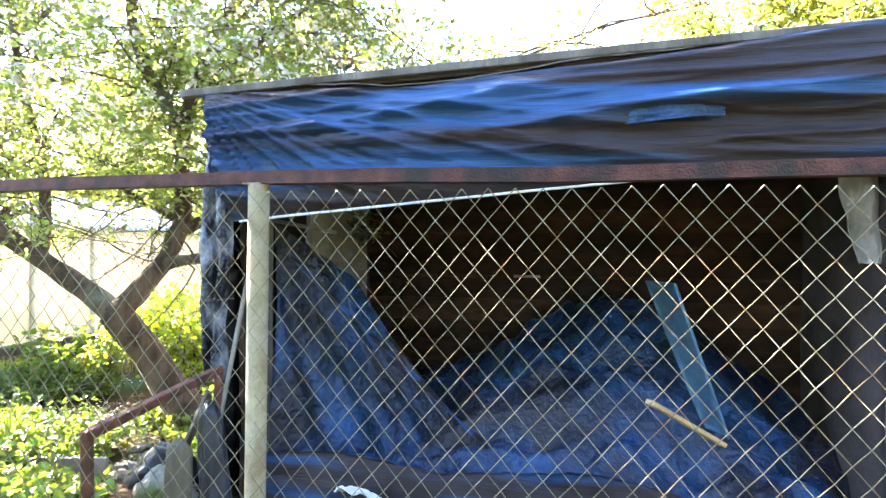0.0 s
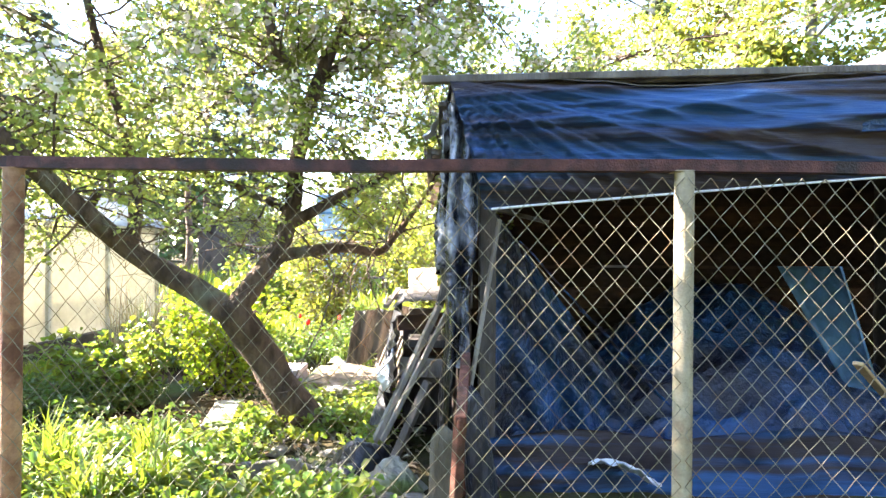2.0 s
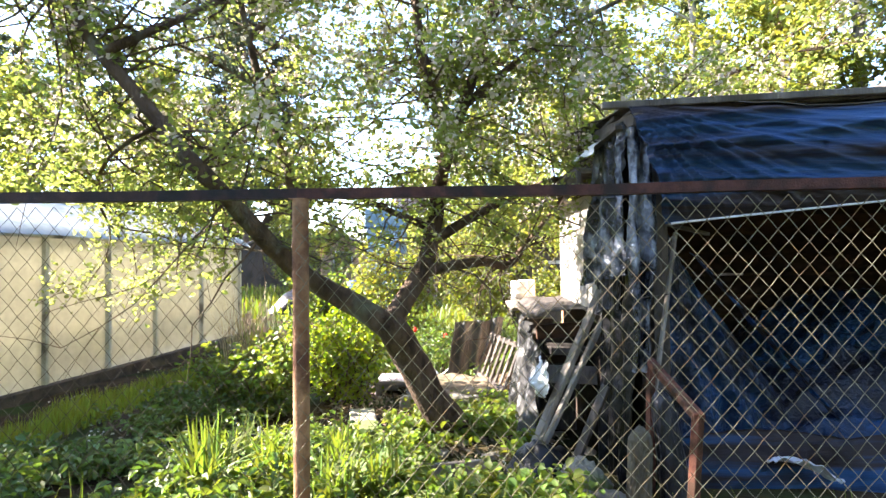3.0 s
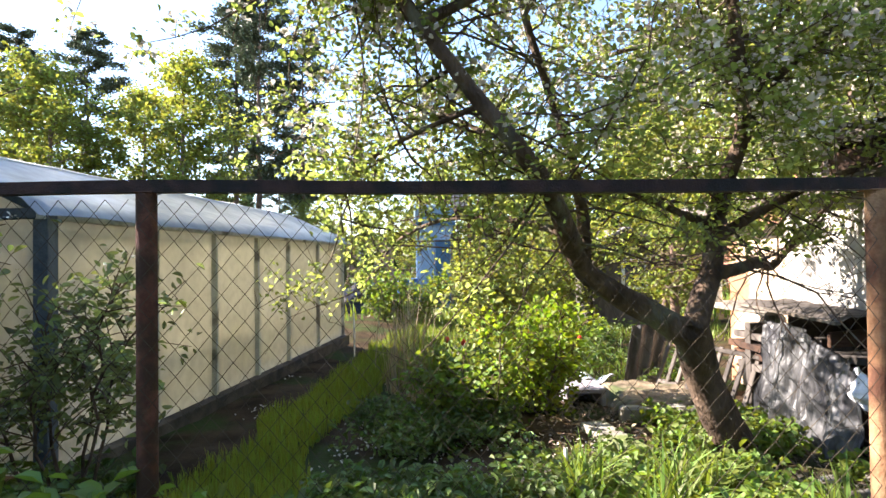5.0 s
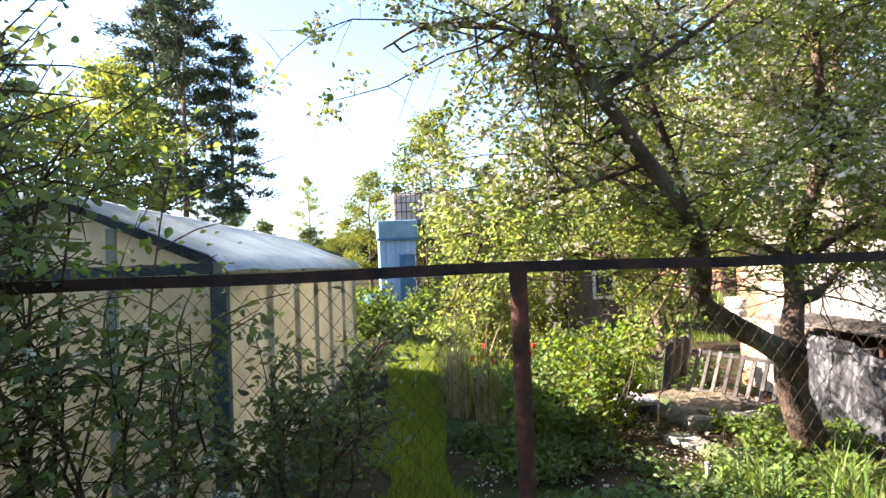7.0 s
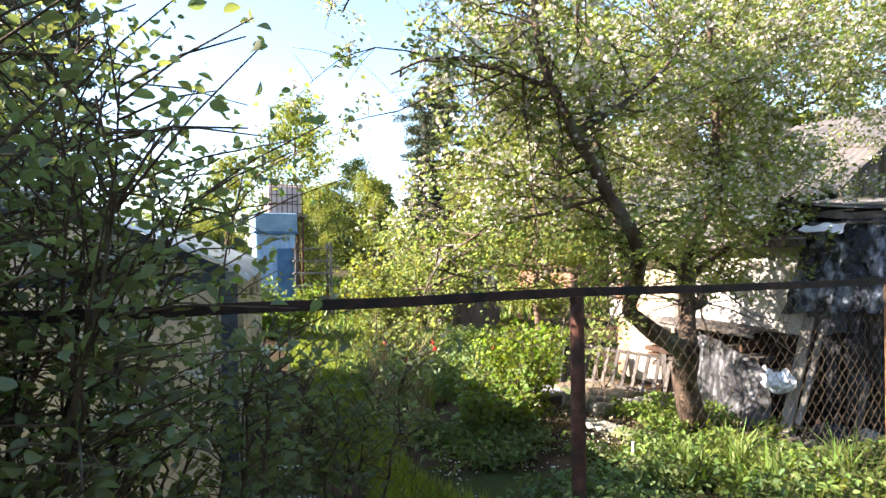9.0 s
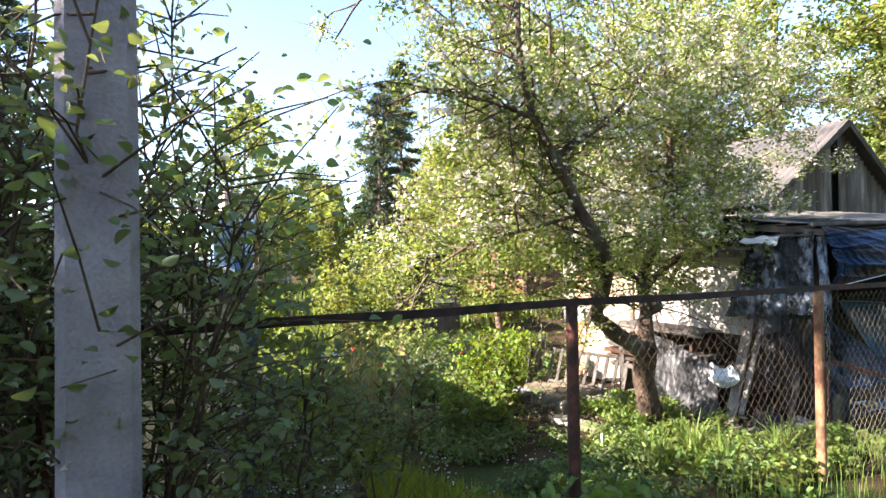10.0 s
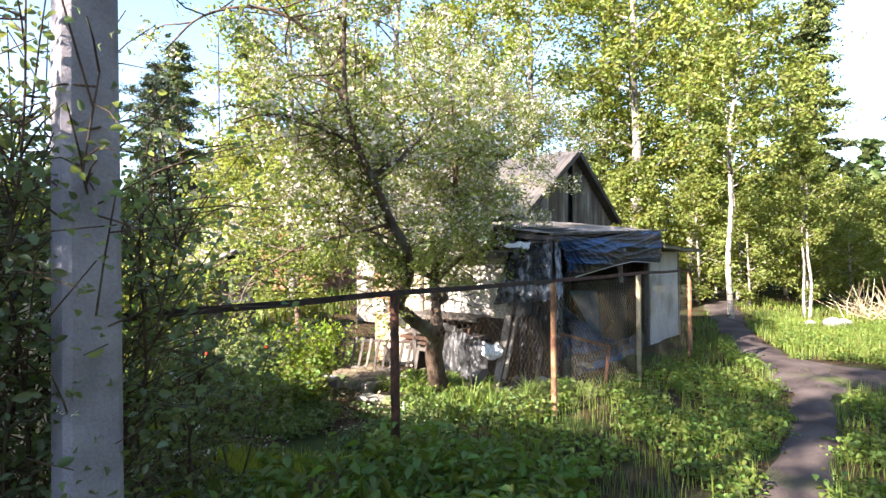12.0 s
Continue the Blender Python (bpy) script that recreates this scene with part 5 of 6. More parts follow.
def apple_tree():
    t = empty("apple_tree", (-2.2, 3.57, 0.1), "old leaning apple tree in young leaf and blossom", "tree")
    trunk = Bundle()
    limbs = [
        ([(-2.16, 3.68, -0.02), (-2.26, 3.62, 0.20), (-2.40, 3.56, 0.42), (-2.53, 3.49, 0.68), (-2.67, 3.32, 1.00)], (0.135, 0.100)),
        ([(-2.62, 3.36, 0.92), (-2.82, 3.38, 1.05), (-2.98, 3.39, 1.14), (-3.14, 3.37, 1.24), (-3.29, 3.33, 1.35), (-3.42, 3.12, 1.55), (-3.56, 2.93, 1.77), (-3.73, 2.83, 1.98), (-3.90, 2.84, 2.19), (-4.08, 2.80, 2.42), (-4.21, 2.775, 2.58), (-4.38, 2.78, 2.85), (-4.47, 2.80, 3.15), (-4.50, 2.80, 3.60), (-4.46, 2.80, 4.3)], (0.088, 0.016)),
        ([(-2.66, 3.32, 0.97), (-2.54, 3.44, 1.18), (-2.44, 3.52, 1.35), (-2.38, 3.60, 1.62), (-2.33, 3.53, 1.90), (-2.28, 3.45, 2.13), (-2.33, 3.33, 2.40), (-2.40, 3.24, 2.62), (-2.45, 3.20, 3.00), (-2.37, 3.30, 3.60), (-2.30, 3.40, 4.2)], (0.080, 0.020)),
        ([(-4.21, 2.78, 2.58), (-3.92, 2.84, 2.74), (-3.63, 2.90, 2.90), (-3.17, 3.00, 3.24), (-2.9, 3.1, 3.6)], (0.032, 0.011)),
        ([(-3.29, 3.34, 1.33), (-3.27, 3.36, 1.60), (-3.33, 3.38, 2.00), (-3.47, 3.38, 2.45), (-3.60, 3.40, 2.90), (-3.70, 3.40, 3.45), (-3.70, 3.40, 4.0)], (0.048, 0.013)),
        ([(-3.34, 3.26, 1.42), (-3.42, 3.20, 1.48), (-3.44, 3.18, 1.58), (-3.40, 3.20, 1.68)], (0.040, 0.024)),
        ([(-2.28, 3.45, 2.12), (-2.17, 3.41, 2.40), (-2.05, 3.48, 2.75), (-1.97, 3.55, 3.05), (-1.84, 3.70, 3.55), (-1.75, 3.80, 4.2)], (0.052, 0.015)),
        ([(-2.46, 3.50, 1.30), (-2.28, 3.50, 1.34), (-2.04, 3.72, 1.37), (-1.84, 3.92, 1.34), (-1.72, 3.92, 1.46), (-1.52, 3.85, 1.72), (-1.38, 3.80, 1.95)], (0.048, 0.014)),
        ([(-2.39, 3.58, 1.52), (-2.15, 3.62, 1.66), (-1.88, 3.62, 1.80), (-1.56, 3.64, 1.93), (-1.23, 3.75, 2.02), (-0.8, 3.9, 2.35)], (0.043, 0.012)),
        ([(-2.38, 3.60, 1.60), (-2.60, 3.62, 1.70), (-2.82, 3.64, 1.80), (-3.2, 3.8, 1.95), (-3.6, 4.1, 2.1)], (0.030, 0.010)),
        ([(-3.90, 2.84, 2.19), (-4.24, 3.00, 2.09), (-4.56, 3.30, 1.98), (-4.75, 3.6, 1.80), (-4.8, 3.9, 1.6)], (0.016, 0.007)),
        ([(-3.42, 3.12, 1.55), (-3.7, 3.5, 1.66), (-4.1, 4.0, 1.70), (-4.45, 4.4, 1.58), (-4.65, 4.6, 1.38)], (0.028, 0.008)),
        ([(-4.38, 2.78, 2.85), (-4.75, 2.9, 2.98), (-5.10, 3.0, 3.02), (-5.35, 3.1, 2.92)], (0.018, 0.006)),
        ([(-2.17, 3.41, 2.40), (-1.7, 3.5, 2.80), (-1.2, 3.55, 3.1), (-0.7, 3.5, 3.3)], (0.028, 0.009)),
        ([(-3.73, 2.83, 1.98), (-3.95, 3.3, 2.2), (-4.2, 3.8, 2.45), (-4.4, 4.4, 2.5)], (0.016, 0.007)),
        ([(-2.40, 3.24, 2.62), (-2.6, 3.9, 2.9), (-2.9, 4.6, 3.0), (-3.2, 5.2, 2.9)], (0.028, 0.008)),
        ([(-2.05, 3.48, 2.75), (-1.75, 4.2, 2.95), (-1.5, 5.0, 3.1), (-1.3, 5.6, 3.2)], (0.028, 0.008)),
        ([(-1.97, 3.55, 3.05), (-1.4, 3.7, 3.6), (-0.8, 3.8, 4.0), (-0.3, 3.9, 4.3)], (0.026, 0.008)),
        ([(-2.45, 3.20, 3.00), (-2.7, 3.4, 3.6), (-2.9, 3.6, 4.2), (-3.1, 3.7, 4.8)], (0.026, 0.008)),
        ([(-3.60, 3.40, 2.90), (-3.3, 3.7, 3.4), (-3.0, 4.2, 3.9), (-2.8, 4.8, 4.2)], (0.024, 0.008)),
        ([(-1.23, 3.75, 2.02), (-0.8, 4.4, 2.3), (-0.4, 5.0, 2.6), (0.1, 5.3, 2.9)], (0.020, 0.008)),
        ([(-4.47, 2.80, 3.15), (-4.2, 3.3, 3.5), (-3.9, 4.0, 3.8), (-3.6, 4.8, 3.9)], (0.020, 0.008)),
        ([(-1.84, 3.70, 3.55), (-1.2, 4.0, 4.05), (-0.4, 4.2, 4.4), (0.4, 4.3, 4.6), (1.1, 4.3, 4.7)], (0.024, 0.008)),
        ([(-1.75, 3.80, 4.20), (-1.0, 4.2, 4.9), (-0.3, 4.4, 5.3), (0.5, 4.6, 5.5)], (0.020, 0.007)),
        ([(-0.80, 3.90, 2.35), (-0.2, 4.2, 2.75), (0.5, 4.4, 3.05), (1.2, 4.5, 3.2)], (0.014, 0.007)),
        ([(-0.70, 3.50, 3.30), (-0.1, 3.6, 3.6), (0.6, 3.7, 3.85), (1.3, 3.8, 3.9)], (0.011, 0.006)),
        ([(-0.30, 3.90, 4.30), (0.4, 4.0, 4.1), (1.0, 4.1, 4.0), (1.7, 4.2, 4.1)], (0.010, 0.006)),
        ([(-4.50, 2.80, 3.60), (-5.0, 3.1, 3.9), (-5.3, 3.6, 3.9), (-5.4, 4.1, 3.7)], (0.018, 0.007)),
    ]
    for pts, (ra, rb) in limbs:
        p = smooth_line(pts, 5)
        k = np.linspace(0, 1, len(p))
        trunk.tube(p, [ra + (rb - ra) * q ** 0.8 for q in k], 12 if ra > 0.05 else 8, 0.16)
    trunk.make("trunk", M_BARK, t)
    twigs, spots = Bundle(), []
    for li, (pts, (ra, rb)) in enumerate(limbs[1:]):
        p = smooth_line(pts, 4)
        a0 = 0.35 if li < 2 else 0.2
        n = int(len(p) * (0.3 if li == 4 else 1.15 if li in (0, 1) else 1.0))
        for _ in range(n):
            i = int(len(p) * (a0 + (1 - a0) * rng.random())) - 1
            s = p[max(i, 0)]
            d = Vector(rng.normal(size=3) * (1, 1, 0.55)) + Vector((0, 0, 0.12))
            d.normalize()
            L = 0.45 + 0.95 * rng.random()
            if s.y + d.y * L < 2.5:
                d.y = abs(d.y)
            q, line = s.copy(), [s.copy()]
            for _ in range(6):
                d = (d + Vector(rng.normal(size=3)) * 0.22 + Vector((0, 0, 0.02 if q.z > 2 else -0.06))).normalized()
                q = q + d * L / 6
                line.append(q.copy())
            twigs.tube(line, list(np.linspace(0.008, 0.002, 7)), 5)
            for j in range(2, 7):
                for _ in range(3):
                    e = Vector(rng.normal(size=3)).normalized()
                    m = line[j] + e * (0.10 + 0.24 * rng.random())
                    if rng.random() < 0.5:
                        twigs.tube([line[j], line[j].lerp(m, 0.5) + Vector((0, 0, 0.01)), m], [0.0026, 0.002, 0.0013], 3)
                    spots.append((line[j], m))
    tagged(twigs.make("branchwork", M_BARK, t), kind="stuff")
    sp = np.array([(*a.lerp(b, rng.random()),) for a, b in spots for _ in range(1)])
    keep = (sp[:, 2] > 1.15) & (sp[:, 1] > 2.3) & ~((sp[:, 0] > -3.3) & (sp[:, 2] < 1.5)) & ~((sp[:, 0] > -4.25) & (sp[:, 2] < 1.7) & (sp[:, 1] > 3.3) & (sp[:, 0] < -2.6))
    keep &= ~((sp[:, 0] < -3.4) & (sp[:, 2] > 2.1) & (rng.random(len(sp)) < 0.45))
    sp = sp[keep]
    sp = sp[rng.random(len(sp)) < 0.47]
    # leaves sit in tight rosettes on the spurs
    c = np.repeat(sp, 19, 0)
    c = c + rng.normal(size=c.shape) * 0.052
    tagged(leaves("foliage", c, 0.037, M_APPLE, t, width=0.62, oval=True), kind="stuff")
    hi = sp[(sp[:, 2] > 2.0)]
    hi = hi[rng.random(len(hi)) < 0.8]
    b = np.repeat(hi, 11, 0) + rng.normal(size=(len(hi) * 11, 3)) * 0.042
    tagged(leaves("blossom", b, 0.032, M_BLOSSOM, t, width=0.9), kind="stuff")
    return settle(t)


apple_tree()


def leafy_shrub(name, at, stems, spread, h, n, leaf, mat, label, width=0.6, flowers=0, low=0.15, per=9, jitter=0.06, cat="shrub", oval=False):
    """Stems from one stool, side shoots, leaves along them, and flat flower heads."""
    s = empty(name, at, label, cat)
    wood, pts = Bundle(), []
    for i in range(stems):
        a = 2 * math.pi * (i + rng.random()) / stems
        tip = Vector((spread[0] * math.cos(a) * (0.35 + 0.65 * rng.random()), spread[1] * math.sin(a) * (0.35 + 0.65 * rng.random()), h * (0.62 + 0.38 * rng.random())))
        foot = Vector((tip.x * 0.12, tip.y * 0.12, -0.05))
        line = [foot + (tip - foot) * k + Vector((tip.x, tip.y, 0)) * (0.10 * math.sin(math.pi * k)) + Vector(rng.normal(size=3)) * 0.03 * k for k in np.linspace(0, 1, 9)]
        wood.tube(line, list(np.linspace(0.010, 0.003, 9)), 6)
        for j in range(n):
            k = low + (1 - low) * rng.random() ** 0.8
            o = line[min(int(k * 8), 7)].lerp(line[min(int(k * 8) + 1, 8)], k * 8 % 1)
            d = (Vector(rng.normal(size=3) * (1, 1, 0.6)) + Vector((tip.x, tip.y, 0.3)) * 0.5).normalized()
            L = (0.12 + 0.30 * rng.random()) * min(h / 1.6, 1.2)
            e = o + d * L + Vector((0, 0, 0.25 * L))
            m = o.lerp(e, 0.5) + Vector((0, 0, 0.02))
            wood.tube([o, m, e], [0.004, 0.003, 0.002], 4)
            pts += [tuple(o.lerp(e, q)) for q in (0.3, 0.55, 0.8, 1.0)]
    tagged(wood.make("branchwork", M_BARK, s), kind="stuff")
    p = np.array(pts)
    c = np.repeat(p, per // 4 or 1, 0)
    c = c + rng.normal(size=c.shape) * jitter
    c = c[c[:, 2] > 0.02]
    tagged(leaves("foliage", c, leaf, mat, s, width=width, oval=oval), kind="stuff")
    if flowers:
        f = p[rng.choice(len(p), flowers)]
        f = np.repeat(f + (0, 0, 0.03), 16, 0) + rng.normal(size=(flowers * 16, 3)) * (0.022, 0.022, 0.008)
        tagged(leaves("blossom", f, 0.014, M_PETAL, s, width=0.9, up=1.0), kind="stuff")
    return s


leafy_shrub("hedge_bush", (-7.70, 1.95, 0.45), 18, (0.88, 0.75), 2.30, 60, 0.037, M_SHRUB, "tall dense dogwood-like bush with white flower heads", 0.62, 46, 0.05, 9, 0.055, "bush", True)
leafy_shrub("hedge_bush", (-7.02, 1.64, 0.45), 17, (0.68, 0.64), 2.40, 40, 0.037, M_SHRUB, "green bush with white flower heads growing round the pole", 0.62, 40, 0.08, 9, 0.05, "bush", True)
leafy_shrub("hedge_bush", (-8.9, 2.3, 0.45), 15, (1.1, 0.9), 2.7, 52, 0.042, M_SHRUB, "tall dense green bush behind the pole", 0.62, 20, 0.05, 12, 0.06, "bush", True)
leafy_shrub("hedge_bush", (-6.30, 2.15, 0.36), 7, (0.50, 0.34), 1.3, 16, 0.046, M_SHRUB, "slender dark bush between fence and greenhouse", 0.6, 10, 0.1, 9, 0.05, "bush", True)
leafy_shrub("hedge_bush", (-6.78, 2.30, 0.36), 8, (0.55, 0.45), 2.15, 18, 0.038, M_SHRUB2, "leafy green bush between the fence and the greenhouse corner", 0.62, 14, 0.15, 9, 0.055, "bush", True)
leafy_shrub("rowan_sapling", (-5.78, 2.55, 0.22), 6, (0.42, 0.30), 1.25, 22, 0.046, M_SHRUB, "thin dark-leaved rowan sapling by the fence", 0.45, 0, 0.40, 12, 0.045, "sapling", True)
leafy_shrub("currant_bush", (-3.30, 4.90, 0.05), 14, (0.42, 0.42), 0.95, 24, 0.046, M_CURRANT, "bright yellow-green currant bush", 0.85, 0, 0.05, 9, 0.05, "bush", True)
leafy_shrub("currant_bush", (-3.95, 4.35, 0.10), 10, (0.45, 0.35), 0.62, 22, 0.05, M_HERB, "low green berry bush", 0.8, 0, 0.05, 9, 0.05, "bush", True)
leafy_shrub("lilac_bush", (-3.3, 9.5, -0.05), 12, (0.8, 0.6), 1.9, 26, 0.08, M_BIRCHL, "young green lilac bush", 0.7, 0, 0.1, 9, 0.09, "bush")
leafy_shrub("lilac_bush", (-1.6, 12.0, -0.05), 12, (1.1, 0.8), 2.3, 26, 0.10, M_BIRCHL, "broad light-green garden bush", 0.7, 0, 0.05, 9, 0.11, "bush")
leafy_shrub("lilac_bush", (-5.0, 12.3, -0.05), 12, (1.2, 0.8), 1.2, 26, 0.10, M_HERB, "low leafy bush at the garden's end", 0.7, 0, 0.05, 9, 0.10, "bush")


# ---------- forest and distance ----------
def tree_mesh(name, kind, h, crown, n, leaf, mat, bark, label, r=0.14, low=0.3, lean=0.0, width=0.6):
    """One tree at the origin: tapered bending trunk, limbs, and clumps of leaves along the limbs with gaps between."""
    t = empty(name, (0, 0, 0), label, "tree", "trees of the wood")
    wood, pts, dirs = Bundle(), [], []
    line = [Vector((lean * z * z / h + 0.12 * nz(z * 0.35, h, 1) * min(z, 2), 0.12 * nz(z * 0.35, h, 7) * min(z, 2), z - 0.2)) for z in np.linspace(0, h, 16)]
    wood.tube(line, [r * (1 - 0.93 * k) + 0.006 for k in np.linspace(0, 1, 16)], 10, 0.10)
    limbs = int(26 if kind == "leaf" else 46)
    for i in range(limbs):
        k = low + (0.99 - low) * ((i + rng.random()) / limbs)
        o = line[min(int(k * 15), 14)].lerp(line[min(int(k * 15) + 1, 15)], k * 15 % 1)
        a = i * 2.4 + rng.random()
        q = (k - low) / (1 - low)
        if kind == "leaf":
            R, rise = crown * (0.35 + 0.75 * math.sin(math.pi * min(0.12 + q * 0.95, 1))) * (0.6 + 0.5 * rng.random()), 0.45
        elif kind == "pine":
            R, rise = crown * (0.45 + 0.6 * math.sin(math.pi * min(0.15 + q * 0.9, 1))) * (0.35 + 0.85 * rng.random()), -0.1 + 0.5 * rng.random()
        else:
            R, rise = crown * (1.02 - q) * (0.75 + 0.35 * rng.random()) + 0.1, -0.22
        e = o + Vector((math.cos(a) * R, math.sin(a) * R, rise * R))
        m = o.lerp(e, 0.5) + Vector((0, 0, 0.06 * R))
        wood.tube([o, m, e], [max(r * 0.30 * (1 - q * 0.7), 0.01), 0.012 + 0.02 * r, 0.006], 5)
        cl = 5 if kind == "leaf" else 6
        for j in range(cl):
            w = 0.28 + 0.72 * (j + rng.random()) / cl
            c = o.lerp(m, w * 2) if w < 0.5 else m.lerp(e, w * 2 - 1)
            s = (0.30 if kind == "leaf" else 0.21) * crown * (0.45 + 0.7 * rng.random()) * (0.6 + 0.4 * w)
            g = int(n / (limbs * cl) * (0.5 + rng.random()))
            d = rng.normal(size=(g, 3)) * np.array((s, s, s * (0.75 if kind == "leaf" else 0.62 if kind == "pine" else 0.30))) * 0.55
            if kind == "spruce":
                d[:, 2] -= np.abs(d[:, 2]) * 0.8
            pts.append(np.array(c) + d)
            dirs.append(np.tile(np.array((math.cos(a), math.sin(a), -0.25 if kind == "spruce" else 0.4)), (g, 1)))
    wood.make("trunk", bark, t)
    p, dd = np.concatenate(pts), np.concatenate(dirs)
    leaves("crown", p, leaf, mat, t, width=width, up=0.3, along=None if kind == "leaf" else dd + 0.6 * rng.normal(size=dd.shape))
    return t


birch_a = tree_mesh("birch_tree", "leaf", 13, 2.6, 9000, 0.13, M_BIRCHL, M_OLDBIRCH, "tall birch in fresh spring leaf", 0.17, 0.22)
birch_b = tree_mesh("birch_tree", "leaf", 9, 1.7, 5000, 0.12, M_BIRCHL, M_BIRCH, "slender leaning birch with a white trunk", 0.072, 0.40, 0.06)
decid = tree_mesh("broadleaf_tree", "leaf", 8.5, 2.6, 9000, 0.15, M_BIRCHL, M_PINEB, "round-crowned broadleaf tree in spring green", 0.15, 0.12)
pine = tree_mesh("pine_tree", "pine", 17, 2.9, 12000, 0.24, M_PINE, M_PINEB, "tall dark pine with a ragged crown", 0.2, 0.30, 0, 0.30)
spruce = tree_mesh("spruce_tree", "spruce", 14, 2.6, 12000, 0.22, M_SPRUCE, M_PINEB, "tall dark spruce with drooping boughs", 0.18, 0.06, 0, 0.32)
thicket = tree_mesh("young_tree", "leaf", 4.6, 1.5, 5200, 0.11, M_BIRCHL, M_BIRCH, "young birch sapling in dense undergrowth", 0.045, 0.04)

PLAN = [
    (birch_a, [(13.3, 6.7, 1.35), (16.5, 8.0, 1.1), (15.0, 5.2, 1.0), (17, 9.5, 1.2), (10.5, 12.5, 1.1), (21, 4.0, 1.15), (24, 8, 1.2), (8.5, 14.5, 1.3), (11.6, 10.2, 1.25), (5.2, 17, 1.15), (-9.5, 46, 0.7)]),
    (birch_b, [(7.75, 2.35, 1.0), (9.5, 0.85, 0.55), (9.75, 1.0, 0.5), (13, 3.2, 1.0), (16, 2.2, 1.0)]),
    (decid, [(-15.4, 24, 1.22), (-18.7, 27, 1.15), (-20.5, 23, 1.15), (-24, 26, 1.2), (-12.2, 31, 0.55), (-6.8, 43, 0.6), (-0.5, 38, 1.4), (-4.8, 39, 0.95), (1.5, 30, 0.8), (4.5, 20, 0.75), (0.5, 23, 0.6), (18, 17, 1), (8, 19, 0.9), (-0.4, 9.0, 0.5), (6.2, 14.0, 1.1), (1.4, 14, 0.6), (-28, 18, 1.2), (-1.8, 24, 0.55)]),
    (pine, [(-15.4, 34, 1.15), (-18.3, 38, 1.2), (-13.0, 35, 0.95), (-26, 34, 0.95), (-19, 58, 0.7), (-22, 60, 0.75), (4.5, 27, 0.62), (-31, 26, 1.0), (7.5, 33, 0.8), (-35, 40, 1.1)]),
    (spruce, [(6.2, 28, 0.95), (8.6, 25, 1.0), (22.5, 1.8, 1.0), (30, -2, 0.95), (26, 13, 1.0), (19, 20, 0.9), (30, 8, 1.1), (34, 3, 1.2), (12, 30, 1.0), (33, -8, 1.1), (24, -9, 0.9)]),
    (thicket, [(11.5 + 0.0, 2.6, 0.75), (12.6, 1.2, 0.8), (14, 0.2, 0.8), (11.2, 4.0, 0.9), (13.4, 4.6, 1.0), (15.2, 3.4, 1.0), (16.2, 0.8, 0.95), (17.5, -0.8, 0.9), (18.6, 2.4, 1.1), (10.2, 5.6, 1.0), (12.2, 9.0, 1.2),
               (20, 0.2, 1.0), (21.5, 6.2, 1.2), (14.8, 7.4, 1.2), (19.5, -3.0, 0.9), (22, -1.5, 1.1), (17.5, 4.9, 1.2), (24.5, 1.8, 1.2), (25, -4.5, 1.1), (14.6, 1.6, 0.8), (-9.5, 24, 0.8), (-7.5, 23, 0.7), (-3, 21, 0.7)]),
    # unseen trees, added out of view to shade the verge and lean-to front
    (decid, [(-14.5, 2.2, 1.25), (-18, 4.6, 1.0), (-8.5, -6.6, 1.15), (-4.0, -6.2, 1.05), (0.6, -6.8, 1.2), (5.2, -6.3, 1.1), (10, -7.6, 1.2), (-20, -6, 0.9), (-26, 2, 1.0), (-16, -14, 1.1), (-6, -16, 1.1), (3, -14, 1.0), (12, -13, 1.1), (20, -15, 1.1)]),
]
first = set()
for proto, spots in PLAN:
    for i, (x, y, s) in enumerate(spots):
        m = pose(x, y, ground_z(x, y) + 0.12, 0, 0, (i * 137 + x * 31) % 360)
        if proto.name in first:
            ob = copy_thing(proto, m)
        else:
            ob = proto
            ob.matrix_basis = m
            first.add(proto.name)
        ob.scale = (s, s, s)


def far_wood():
    """The wood that closes the view all round, beyond the trees that stand out."""
    pts = []
    for i in range(260):
        a = 2 * math.pi * (i + rng.random()) / 260
        R = 62 + 14 * rng.random()
        x, y = R * math.cos(a) - 2, R * math.sin(a) + 4
        h = 6 + 5 * rng.random() + 3.0 * nz(a * 3, 1, 0)
        if -0.35 < math.sin(a - 1.75) and abs(a - 1.72) < 0.22:
            h *= 0.55
        g = 300
        k = rng.random(g) ** 0.8
        w = 2.7 * (1 - 0.75 * k) * np.sqrt(rng.random(g))
        th = rng.random(g) * 2 * math.pi
        pts.append(np.stack([x + w * np.cos(th), y + w * np.sin(th), k * h + 0.3], 1))
    ob = leaves("far_wood", np.concatenate(pts), 0.95, material("far_wood_leaf", (0.05, 0.085, 0.03), (0.11, 0.15, 0.045), 0.06, translucent=0.3, island=0.35, **LEAF), None, width=0.7)
    return stuff(ob, "mixed wood closing the horizon", "wood")


far_wood()


def brushwood():
    b = Bundle()
    for i in range(130):
        x, y = 10.5 + 2.5 * rng.random(), -1.1 + 1.3 * rng.random()
        z = ground_z(x, y)
        d = Vector(rng.normal(size=3) * (0.6, 0.6, 0.4)) + Vector((0, 0, 0.5))
        d.normalize()
        L = 0.5 + 0.7 * rng.random()
        b.tube([(x, y, z), Vector((x, y, z)) + d * L * 0.5 + Vector(rng.normal(size=3)) * 0.05, Vector((x, y, z)) + d * L], [0.012, 0.009, 0.004], 4)
    return stuff(b.make("brushwood_pile", M_STRAW), "pile of bare pale cut branches beside the path", "branches")


brushwood()


